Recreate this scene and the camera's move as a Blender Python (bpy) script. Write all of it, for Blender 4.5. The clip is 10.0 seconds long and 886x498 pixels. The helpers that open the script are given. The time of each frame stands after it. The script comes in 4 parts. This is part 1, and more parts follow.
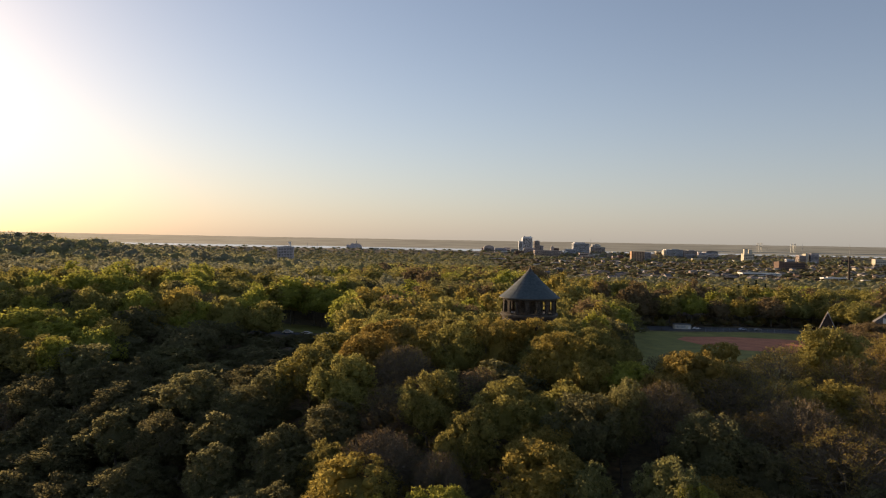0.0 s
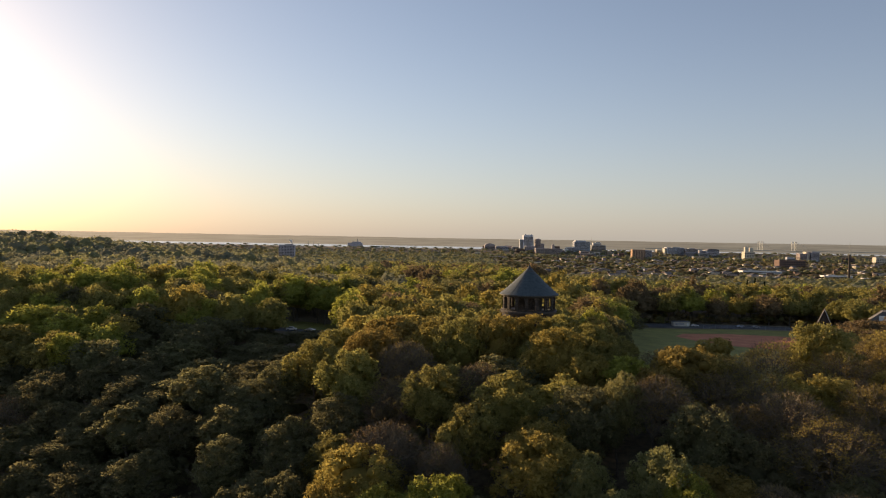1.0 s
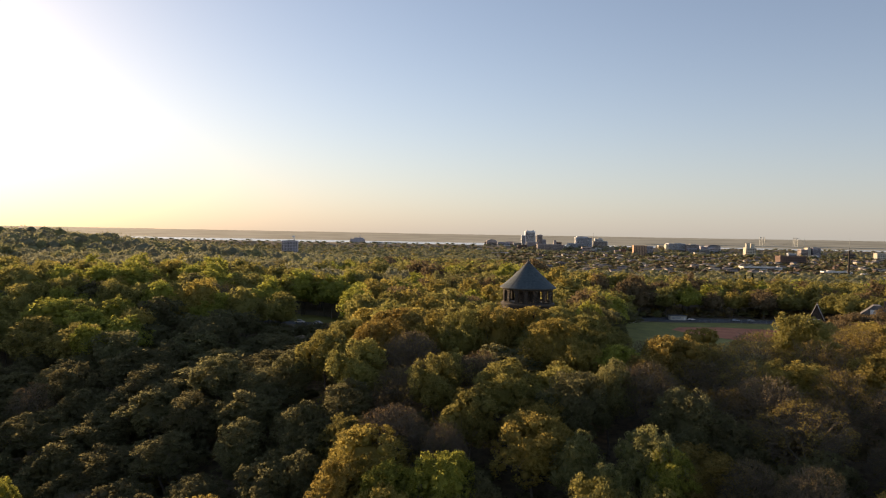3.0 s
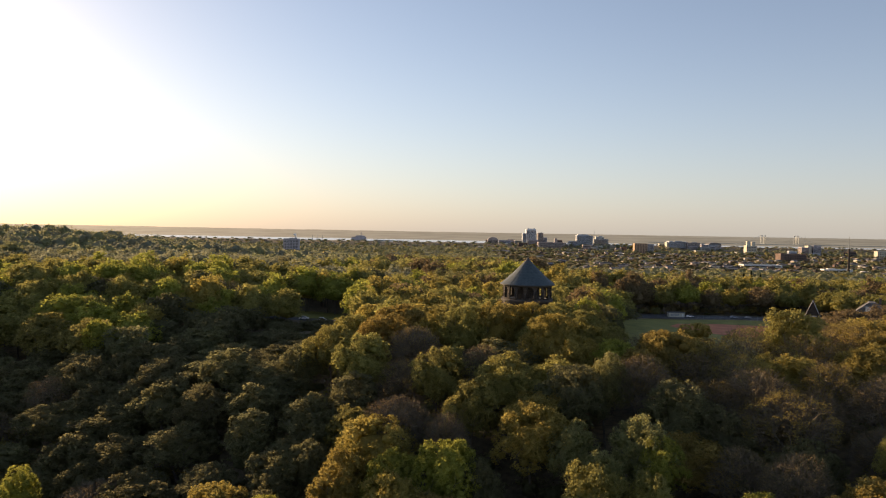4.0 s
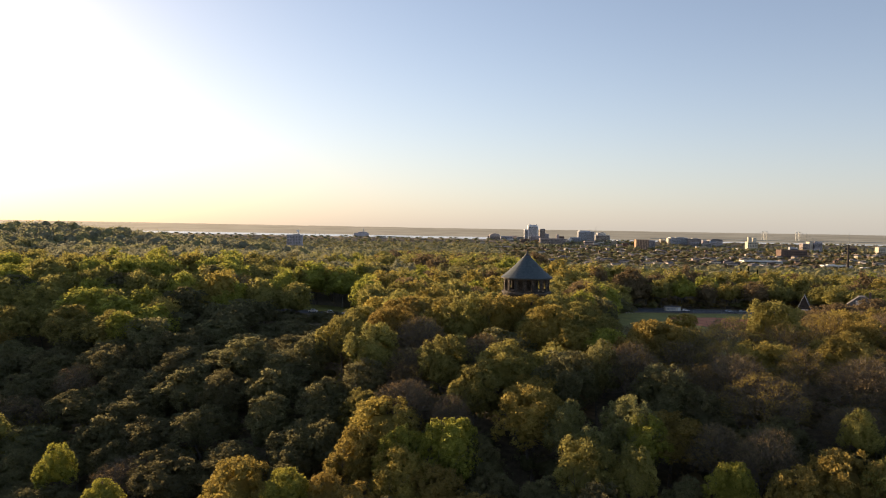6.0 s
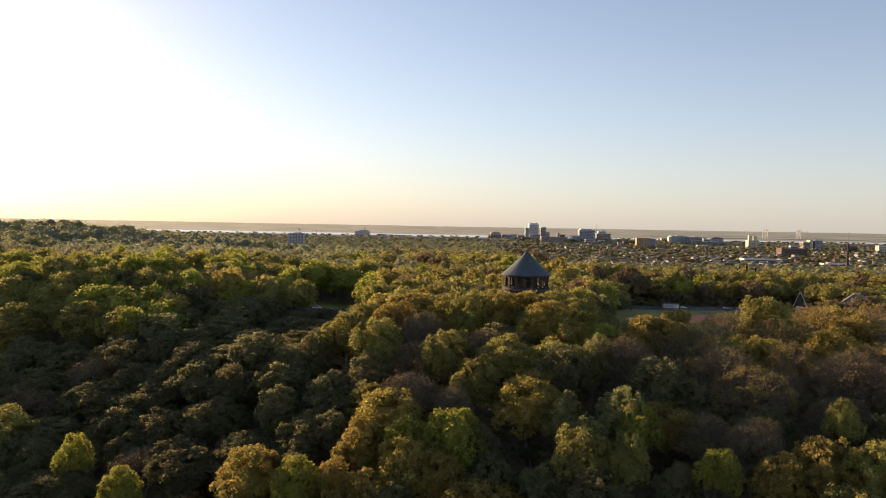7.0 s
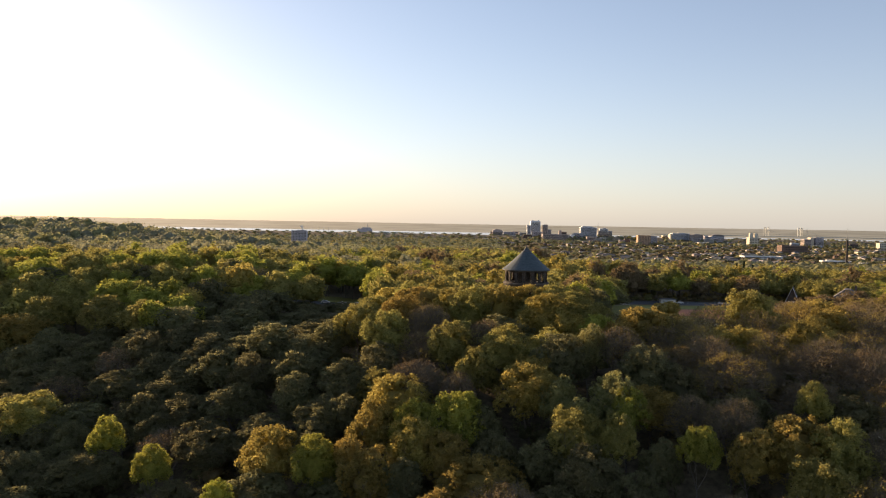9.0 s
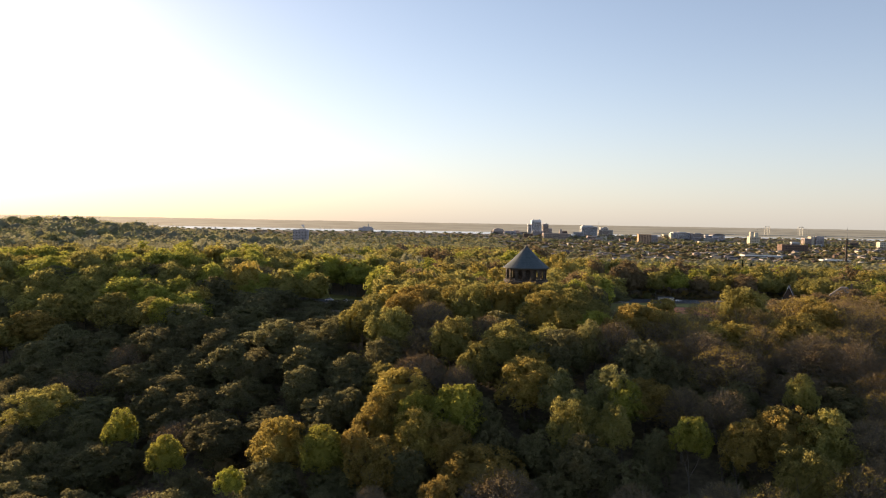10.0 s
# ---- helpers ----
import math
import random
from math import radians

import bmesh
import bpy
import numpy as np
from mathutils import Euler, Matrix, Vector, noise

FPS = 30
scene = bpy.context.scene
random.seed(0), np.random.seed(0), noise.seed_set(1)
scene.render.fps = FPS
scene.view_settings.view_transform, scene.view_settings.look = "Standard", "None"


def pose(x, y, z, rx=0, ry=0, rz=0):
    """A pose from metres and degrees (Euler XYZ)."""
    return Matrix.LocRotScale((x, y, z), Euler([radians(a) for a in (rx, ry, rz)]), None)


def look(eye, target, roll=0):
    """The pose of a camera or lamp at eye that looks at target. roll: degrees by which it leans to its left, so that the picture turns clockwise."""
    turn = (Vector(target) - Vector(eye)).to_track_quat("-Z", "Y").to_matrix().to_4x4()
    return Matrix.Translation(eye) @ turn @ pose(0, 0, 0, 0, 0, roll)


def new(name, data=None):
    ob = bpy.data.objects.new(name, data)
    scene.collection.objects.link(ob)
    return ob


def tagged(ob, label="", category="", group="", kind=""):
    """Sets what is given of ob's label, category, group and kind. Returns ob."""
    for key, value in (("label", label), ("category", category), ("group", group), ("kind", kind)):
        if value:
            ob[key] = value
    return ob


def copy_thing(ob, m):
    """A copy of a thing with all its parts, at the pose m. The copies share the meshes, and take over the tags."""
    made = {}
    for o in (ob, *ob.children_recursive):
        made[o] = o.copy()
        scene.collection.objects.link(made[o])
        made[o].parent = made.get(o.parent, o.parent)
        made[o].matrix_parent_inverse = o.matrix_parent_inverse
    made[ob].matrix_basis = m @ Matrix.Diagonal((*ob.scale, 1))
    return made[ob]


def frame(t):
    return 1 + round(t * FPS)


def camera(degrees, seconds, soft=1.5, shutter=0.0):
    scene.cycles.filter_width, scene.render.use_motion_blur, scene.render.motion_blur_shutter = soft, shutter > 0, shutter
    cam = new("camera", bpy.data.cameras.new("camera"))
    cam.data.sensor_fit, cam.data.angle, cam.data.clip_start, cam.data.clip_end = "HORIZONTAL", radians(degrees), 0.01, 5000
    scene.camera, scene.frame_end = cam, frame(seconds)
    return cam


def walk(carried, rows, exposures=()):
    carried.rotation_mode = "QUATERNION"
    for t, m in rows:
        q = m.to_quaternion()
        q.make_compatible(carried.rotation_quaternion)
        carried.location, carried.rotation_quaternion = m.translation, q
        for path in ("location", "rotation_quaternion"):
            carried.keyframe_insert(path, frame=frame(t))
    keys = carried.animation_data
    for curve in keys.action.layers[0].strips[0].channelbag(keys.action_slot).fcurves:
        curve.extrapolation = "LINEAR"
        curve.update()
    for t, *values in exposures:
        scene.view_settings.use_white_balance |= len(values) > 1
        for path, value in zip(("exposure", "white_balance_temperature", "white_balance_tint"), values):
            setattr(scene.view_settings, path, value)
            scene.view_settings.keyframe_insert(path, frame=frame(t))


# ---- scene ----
cam = camera(64.4, 10.0, soft=1.1)
PATH = [
    (0.0, -23.61, -193.76, 42.45, 0.155, -0.837, -1.08),
    (1.0, -23.73, -198.20, 42.49, 0.234, -0.992, -1.08),
    (2.0, -23.88, -203.18, 42.52, 0.315, -1.158, -1.08),
    (3.0, -24.05, -208.65, 42.56, 0.397, -1.328, -1.08),
    (4.0, -24.26, -214.49, 42.59, 0.480, -1.497, -1.08),
    (5.0, -24.49, -220.65, 42.62, 0.563, -1.660, -1.08),
    (6.0, -24.74, -227.02, 42.65, 0.645, -1.811, -1.08),
    (7.0, -25.03, -233.53, 42.68, 0.724, -1.947, -1.08),
    (8.0, -25.34, -240.09, 42.70, 0.801, -2.064, -1.08),
    (9.0, -25.68, -246.61, 42.73, 0.874, -2.161, -1.08),
    (10.0, -26.04, -253.02, 42.76, 0.942, -2.235, -1.08),
]
walk(cam, [(t, pose(x, y, z, 90 + pitch, roll, yaw)) for t, x, y, z, yaw, pitch, roll in PATH],
     exposures=[(0.0, 0.74, 7650, 22), (2.5, 0.95, 7650, 22), (5.0, 1.12, 7650, 22), (7.5, 1.27, 7650, 22), (10.0, 1.34, 7650, 22)])

# ---- light ----
SUN_AZ, SUN_EL = radians(46), radians(9.6)      # sun stands ahead to the left, low
to_sun = Vector((-math.sin(SUN_AZ) * math.cos(SUN_EL), math.cos(SUN_AZ) * math.cos(SUN_EL), math.sin(SUN_EL)))
world = bpy.data.worlds.new("sky")
scene.world = world
world.use_nodes = True
wn, wl = world.node_tree.nodes, world.node_tree.links
sky = wn.new("ShaderNodeTexSky")
sky.sky_type = 'NISHITA'
sky.sun_disc = False
sky.sun_elevation, sky.sun_rotation = SUN_EL, -SUN_AZ
sky.altitude, sky.air_density, sky.dust_density, sky.ozone_density = 100, 0.9, 0.45, 1.6
wn["Background"].inputs["Strength"].default_value = 0.092
# spring haze over the clear sky, thick and cream at the horizon, thin and blue overhead
height, fall, expo, veil, tone, haze = (wn.new(k) for k in ("ShaderNodeSeparateXYZ", "ShaderNodeMath", "ShaderNodeMath", "ShaderNodeMath", "ShaderNodeMix", "ShaderNodeMix"))
wl.new(wn.new("ShaderNodeTexCoord").outputs["Generated"], height.inputs[0])
fall.operation, expo.operation, veil.operation = 'MULTIPLY', 'EXPONENT', 'MULTIPLY_ADD'
fall.inputs[1].default_value = -8.0
wl.new(height.outputs["Z"], fall.inputs[0]), wl.new(fall.outputs[0], expo.inputs[0])
expo.use_clamp = veil.use_clamp = True
veil.inputs[1].default_value, veil.inputs[2].default_value = 0.70, 0.10
wl.new(expo.outputs[0], veil.inputs[0])
tone.data_type = haze.data_type = 'RGBA'
tone.inputs[6].default_value, tone.inputs[7].default_value = (1.9, 2.75, 4.6, 1), (2.3, 2.68, 2.85, 1)
wl.new(expo.outputs[0], tone.inputs[0]), wl.new(veil.outputs[0], haze.inputs[0])
wl.new(sky.outputs[0], haze.inputs[6]), wl.new(tone.outputs[2], haze.inputs[7])
wl.new(haze.outputs[2], wn["Background"].inputs[0])
sun = new("sun", bpy.data.lights.new("sun", 'SUN'))
sun.data.energy, sun.data.angle, sun.data.color = 4.0, radians(0.6), (1.0, 0.79, 0.49)
sun.matrix_world = look(to_sun * 100, (0, 0, 0))


# ---- materials ----
def material(name, rough=0.8, metal=0.0):
    m = bpy.data.materials.new(name)
    m.use_nodes = True
    b = m.node_tree.nodes["Principled BSDF"]
    b.inputs["Roughness"].default_value, b.inputs["Metallic"].default_value = rough, metal
    return m, m.node_tree.nodes, m.node_tree.links, b


def ramp(nodes, *stops):
    r = nodes.new("ShaderNodeValToRGB")
    e = r.color_ramp.elements
    while len(e) < len(stops):
        e.new(0.5)
    for el, (p, c) in zip(e, stops):
        el.position, el.color = p, (*c, 1)
    return r


def noisy(name, dark, light, scale=1.0, rough=0.85, bump=0.3, fine=8.0, metal=0.0, dist=0.1):
    """Two scales of noise between two colours, with fine relief; object space in metres."""
    m, n, l, b = material(name, rough, metal)
    co = n.new("ShaderNodeTexCoord")
    a, f = n.new("ShaderNodeTexNoise"), n.new("ShaderNodeTexNoise")
    a.inputs["Scale"].default_value, a.inputs["Detail"].default_value = scale, 5
    f.inputs["Scale"].default_value, f.inputs["Detail"].default_value = scale * fine, 4
    l.new(co.outputs["Object"], a.inputs["Vector"]), l.new(co.outputs["Object"], f.inputs["Vector"])
    mx = n.new("ShaderNodeMath")
    mx.operation = 'MULTIPLY_ADD'
    mx.inputs[1].default_value = 0.45
    l.new(f.outputs["Fac"], mx.inputs[0])
    sc = n.new("ShaderNodeMath")
    sc.operation = 'MULTIPLY'
    sc.inputs[1].default_value = 0.55
    l.new(a.outputs["Fac"], sc.inputs[0]), l.new(sc.outputs[0], mx.inputs[2])
    r = ramp(n, (0.36, dark), (0.64, light))
    l.new(mx.outputs[0], r.inputs[0]), l.new(r.outputs[0], b.inputs["Base Color"])
    bp = n.new("ShaderNodeBump")
    bp.inputs["Strength"].default_value, bp.inputs["Distance"].default_value = bump, dist
    l.new(f.outputs["Fac"], bp.inputs["Height"]), l.new(bp.outputs[0], b.inputs["Normal"])
    return m


def rubble(name, dark, light):
    """Rough stone laid in uneven blocks with recessed joints and stains."""
    m, n, l, b = material(name, 0.93)
    co, mp = n.new("ShaderNodeTexCoord"), n.new("ShaderNodeMapping")
    mp.inputs["Scale"].default_value = (1.5, 1.5, 2.6)
    vo, ve, ns = n.new("ShaderNodeTexVoronoi"), n.new("ShaderNodeTexVoronoi"), n.new("ShaderNodeTexNoise")
    ve.feature = 'DISTANCE_TO_EDGE'
    ns.inputs["Scale"].default_value, ns.inputs["Detail"].default_value = 0.5, 6
    l.new(co.outputs["Object"], mp.inputs["Vector"]), l.new(co.outputs["Object"], ns.inputs["Vector"])
    l.new(mp.outputs[0], vo.inputs["Vector"]), l.new(mp.outputs[0], ve.inputs["Vector"])
    sp = n.new("ShaderNodeSeparateColor")
    l.new(vo.outputs["Color"], sp.inputs[0])
    ad = n.new("ShaderNodeMath")
    ad.operation = 'MULTIPLY'
    l.new(sp.outputs[0], ad.inputs[0]), l.new(ns.outputs["Fac"], ad.inputs[1])
    r = ramp(n, (0.05, dark), (0.6, light))
    l.new(ad.outputs[0], r.inputs[0])
    jr = ramp(n, (0.0, (0.35, 0.35, 0.35)), (0.08, (1, 1, 1)))
    l.new(ve.outputs["Distance"], jr.inputs[0])
    mx = n.new("ShaderNodeMix")
    mx.data_type, mx.blend_type = 'RGBA', 'MULTIPLY'
    mx.inputs[0].default_value = 1
    l.new(r.outputs[0], mx.inputs[6]), l.new(jr.outputs[0], mx.inputs[7]), l.new(mx.outputs[2], b.inputs["Base Color"])
    bp = n.new("ShaderNodeBump")
    bp.inputs["Strength"].default_value, bp.inputs["Distance"].default_value = 0.9, 0.12
    l.new(jr.outputs[0], bp.inputs["Height"]), l.new(bp.outputs[0], b.inputs["Normal"])
    return m


def leafage(name, dark, light, thin=0.58, fleck=1.0):
    """Young spring leaves: each leaf spray differs a little, each tree too, and light shines through."""
    m, n, l, b = material(name, 0.9)
    b.inputs["Specular IOR Level"].default_value = 0.1
    geo, ob, co = n.new("ShaderNodeNewGeometry"), n.new("ShaderNodeObjectInfo"), n.new("ShaderNodeTexCoord")
    ns = n.new("ShaderNodeTexNoise")
    ns.inputs["Scale"].default_value, ns.inputs["Detail"].default_value = 0.12, 3
    l.new(geo.outputs["Position"], ns.inputs["Vector"])
    mx = n.new("ShaderNodeMath")
    mx.operation = 'MULTIPLY_ADD'
    mx.inputs[1].default_value = 0.3 * fleck
    l.new(geo.outputs["Random Per Island"], mx.inputs[0])
    m2 = n.new("ShaderNodeMath")
    m2.operation = 'MULTIPLY_ADD'
    m2.inputs[1].default_value, m2.inputs[2].default_value = 0.9, -0.1
    l.new(ns.outputs["Fac"], m2.inputs[0]), l.new(m2.outputs[0], mx.inputs[2])
    r = ramp(n, (0.2, dark), (0.8, light))
    hs = n.new("ShaderNodeHueSaturation")
    vv = n.new("ShaderNodeMapRange")
    vv.inputs["To Min"].default_value, vv.inputs["To Max"].default_value = 0.86, 1.14
    hh = n.new("ShaderNodeMapRange")
    hh.inputs["To Min"].default_value, hh.inputs["To Max"].default_value = 0.494, 0.512
    l.new(ob.outputs["Random"], vv.inputs["Value"]), l.new(ob.outputs["Random"], hh.inputs["Value"])
    l.new(vv.outputs[0], hs.inputs["Value"]), l.new(hh.outputs[0], hs.inputs["Hue"]), l.new(r.outputs[0], hs.inputs["Color"])
    l.new(hs.outputs[0], b.inputs["Base Color"])
    fn, bp = n.new("ShaderNodeTexNoise"), n.new("ShaderNodeBump")
    fn.inputs["Scale"].default_value, fn.inputs["Detail"].default_value, fn.inputs["Roughness"].default_value = 1.6, 4, 0.65
    l.new(geo.outputs["Position"], fn.inputs["Vector"])
    bp.inputs["Strength"].default_value, bp.inputs["Distance"].default_value = 0.8 * fleck, 0.35
    l.new(fn.outputs["Fac"], bp.inputs["Height"]), l.new(bp.outputs[0], b.inputs["Normal"])
    m3 = n.new("ShaderNodeMath")
    m3.operation = 'MULTIPLY_ADD'
    m3.inputs[1].default_value, m3.inputs[2].default_value = 0.9 * fleck, -0.45 * fleck
    m4 = n.new("ShaderNodeMath")
    l.new(fn.outputs["Fac"], m3.inputs[0]), l.new(m3.outputs[0], m4.inputs[0]), l.new(mx.outputs[0], m4.inputs[1])
    l.new(m4.outputs[0], r.inputs[0])
    tr, mix = n.new("ShaderNodeBsdfTranslucent"), n.new("ShaderNodeMixShader")
    mix.inputs[0].default_value = thin
    l.new(hs.outputs[0], tr.inputs["Color"])
    l.new(b.outputs[0], mix.inputs[1]), l.new(tr.outputs[0], mix.inputs[2])
    l.new(mix.outputs[0], n["Material Output"].inputs["Surface"])
    return m


LEAF = {
    "olive": leafage("olive_leaves", (0.19, 0.168, 0.056), (0.40, 0.352, 0.118)),
    "gold": leafage("golden_catkin_leaves", (0.22, 0.168, 0.05), (0.45, 0.34, 0.108)),
    "bright": leafage("fresh_green_leaves", (0.21, 0.212, 0.047), (0.44, 0.428, 0.098)),
    # dark: darker leaf colour, also painting the valley's shade onto its trees
    "dark": leafage("dark_and_shade_toned_leaves", (0.14, 0.13, 0.068), (0.23, 0.214, 0.108), 0.6),
    "russet": leafage("russet_buds", (0.17, 0.126, 0.07), (0.29, 0.212, 0.115), 0.5),
    "thin": leafage("sparse_golden_leaves", (0.155, 0.116, 0.042), (0.32, 0.235, 0.082)),
    "pale": leafage("pale_blossom_leaves", (0.15, 0.143, 0.06), (0.31, 0.285, 0.125)),
    # paler, greyer leaf copies that paint distance haze into the colour
    "far_olive": leafage("hazed_olive_leaves", (0.25, 0.237, 0.115), (0.37, 0.35, 0.18), 0.5, 0.5),
    "far_pale": leafage("hazed_grey_green_leaves", (0.26, 0.252, 0.16), (0.36, 0.348, 0.225), 0.5, 0.5),
    "conifer": leafage("needle_green", (0.012, 0.022, 0.010), (0.035, 0.05, 0.02), 0.1),
}
BARK = noisy("bark", (0.09, 0.072, 0.055), (0.21, 0.17, 0.13), 2.0, 0.95, 0.6)
TWIG = noisy("twigs", (0.10, 0.077, 0.05), (0.19, 0.148, 0.098), 1.0, 0.95, 0.2)
STONE = rubble("tower_stone", (0.026, 0.021, 0.018), (0.15, 0.118, 0.092))
STONE_TRIM = noisy("dressed_stone", (0.05, 0.042, 0.036), (0.13, 0.105, 0.085), 0.8, 0.88, 0.4)
SLATE = noisy("roof_slate", (0.026, 0.043, 0.05), (0.062, 0.088, 0.098), 1.3, 0.62, 0.35, 7.0, dist=0.03)
LEAD = noisy("dark_lead", (0.03, 0.03, 0.03), (0.07, 0.07, 0.065), 2.0, 0.6, 0.2)
GRASS = noisy("mown_grass", (0.15, 0.142, 0.03), (0.26, 0.24, 0.055), 0.12, 0.95, 0.5, 12.0)
CLAY = noisy("infield_clay", (0.40, 0.125, 0.06), (0.58, 0.21, 0.10), 0.15, 0.95, 0.3, 10.0)
ASPHALT = noisy("worn_asphalt", (0.05, 0.052, 0.056), (0.11, 0.11, 0.115), 0.2, 0.9, 0.3, 15.0)
TIMBER = noisy("dark_timber", (0.035, 0.028, 0.022), (0.09, 0.07, 0.055), 0.8, 0.9, 0.3)
WHITE = noisy("white_paint", (0.62, 0.60, 0.56), (0.82, 0.80, 0.76), 0.5, 0.7, 0.1)
CREAM = noisy("cream_render", (0.46, 0.42, 0.34), (0.66, 0.61, 0.50), 0.3, 0.85, 0.2)
BRICK = noisy("dark_red_brick", (0.10, 0.065, 0.052), (0.20, 0.13, 0.105), 0.3, 0.9, 0.2)
SALMON = noisy("salmon_brick", (0.40, 0.25, 0.16), (0.55, 0.36, 0.24), 0.1, 0.9, 0.2)
# next five wall colours are lightened to paint in distance haze
CONCRETE = noisy("grey_concrete", (0.26, 0.26, 0.26), (0.468, 0.455, 0.429), 0.1, 0.85, 0.2)
BLUEGREY = noisy("blue_grey_cladding", (0.33, 0.36, 0.42), (0.48, 0.52, 0.58), 0.08, 0.5, 0.1)
PALEBLUE = noisy("pale_blue_cladding", (0.55, 0.58, 0.64), (0.72, 0.76, 0.82), 0.08, 0.4, 0.1)
BROWNWALL = noisy("brown_precast", (0.33, 0.27, 0.25), (0.48, 0.40, 0.37), 0.08, 0.85, 0.2)
PURPLEGREY = noisy("violet_grey_block", (0.34, 0.32, 0.35), (0.50, 0.47, 0.50), 0.08, 0.85, 0.2)
ROOFING = noisy("grey_roofing", (0.08, 0.08, 0.085), (0.20, 0.19, 0.19), 0.3, 0.9, 0.3)
STEEL = noisy("bridge_steel", (0.20, 0.22, 0.22), (0.30, 0.33, 0.33), 0.1, 0.6, 0.1)
GLASS, gn, gl, gb = material("dark_window_glass", 0.12)
gb.inputs["Base Color"].default_value = (0.03, 0.035, 0.045, 1)
WATER, qn, ql, qb = material("river_water", 0.3, 0.6)
qb.inputs["Base Color"].default_value = (0.86, 0.82, 0.72, 1)
qw, qp = qn.new("ShaderNodeTexNoise"), qn.new("ShaderNodeBump")
qw.inputs["Scale"].default_value = 0.05
qp.inputs["Strength"].default_value, qp.inputs["Distance"].default_value = 0.01, 0.3
ql.new(qn.new("ShaderNodeTexCoord").outputs["Object"], qw.inputs["Vector"])
ql.new(qw.outputs["Fac"], qp.inputs["Height"]), ql.new(qp.outputs[0], qb.inputs["Normal"])


def ground_material():
    """Leaf litter in the woods, meadow green in patches, bluish woodland far away."""
    m, n, l, b = material("woodland_floor", 0.95)
    co = n.new("ShaderNodeTexCoord")
    a, f = n.new("ShaderNodeTexNoise"), n.new("ShaderNodeTexNoise")
    a.inputs["Scale"].default_value, a.inputs["Detail"].default_value = 0.02, 6
    f.inputs["Scale"].default_value, f.inputs["Detail"].default_value = 0.7, 5
    l.new(co.outputs["Object"], a.inputs["Vector"]), l.new(co.outputs["Object"], f.inputs["Vector"])
    r1 = ramp(n, (0.35, (0.17, 0.13, 0.075)), (0.65, (0.28, 0.21, 0.12)))
    r2 = ramp(n, (0.3, (0.45, 0.45, 0.45)), (0.7, (1, 1, 1)))
    l.new(a.outputs["Fac"], r1.inputs[0]), l.new(f.outputs["Fac"], r2.inputs[0])
    mx = n.new("ShaderNodeMix")
    mx.data_type, mx.blend_type = 'RGBA', 'MULTIPLY'
    mx.inputs[0].default_value = 1
    l.new(r1.outputs[0], mx.inputs[6]), l.new(r2.outputs[0], mx.inputs[7])
    l.new(mx.outputs[2], b.inputs["Base Color"])
    bp = n.new("ShaderNodeBump")
    bp.inputs["Strength"].default_value, bp.inputs["Distance"].default_value = 0.6, 0.4
    l.new(f.outputs["Fac"], bp.inputs["Height"]), l.new(bp.outputs[0], b.inputs["Normal"])
    return m


FLOOR = ground_material()


# ---- building blocks ----
def mesh_of(name, verts, faces, mat, smooth=False):
    me = bpy.data.meshes.new(name)
    me.from_pydata(verts, [], faces)
    me.materials.append(mat)
    if smooth:
        me.polygons.foreach_set("use_smooth", [True] * len(me.polygons))
    me.update()
    return me


def mesh_np(name, verts, quads, mats, which=None, smooth=None):
    """A mesh straight from arrays: verts (n, 3), quads (m, 4)."""
    me = bpy.data.meshes.new(name)
    me.vertices.add(len(verts))
    me.vertices.foreach_set("co", np.ascontiguousarray(verts, dtype=np.float32).ravel())
    k = quads.shape[1]
    me.loops.add(quads.size)
    me.loops.foreach_set("vertex_index", np.ascontiguousarray(quads, dtype=np.int32).ravel())
    me.polygons.add(len(quads))
    me.polygons.foreach_set("loop_start", np.arange(0, quads.size, k, dtype=np.int32))
    me.polygons.foreach_set("loop_total", np.full(len(quads), k, dtype=np.int32))
    for mt in mats:
        me.materials.append(mt)
    if smooth is not None:
        me.polygons.foreach_set("use_smooth", np.ascontiguousarray(smooth, dtype=bool))
    if which is not None:
        me.polygons.foreach_set("material_index", np.ascontiguousarray(which, dtype=np.int32))
    me.update(calc_edges=True)
    return me


def part(name, data, mat, parent, label=""):
    """Links a bmesh or mesh as one object under a thing or a part."""
    if isinstance(data, bmesh.types.BMesh):
        me = bpy.data.meshes.new(name)
        data.to_mesh(me)
        data.free()
        me.materials.append(mat)
    else:
        me = data
    ob = new(name, me)
    ob.parent = parent
    return tagged(ob, label)


def thing(name, m, label, category, group="", kind=""):
    ob = new(name)
    ob.matrix_world = m
    ob.empty_display_size = 0.5
    return tagged(ob, label, category, group, kind)


def box(bm, x, y, z, sx, sy, sz, bevel=0.0):
    """A box by centre of its base and its sizes."""
    r = bmesh.ops.create_cube(bm, size=1, matrix=Matrix.Translation((x, y, z + sz / 2)) @ Matrix.Diagonal((sx, sy, sz, 1)))
    if bevel:
        es = list({e for v in r["verts"] for e in v.link_edges})
        bmesh.ops.bevel(bm, geom=es, offset=bevel, segments=1, affect='EDGES')
    return bm


def boxes(*rows):
    bm = bmesh.new()
    for r in rows:
        box(bm, *r)
    return bm


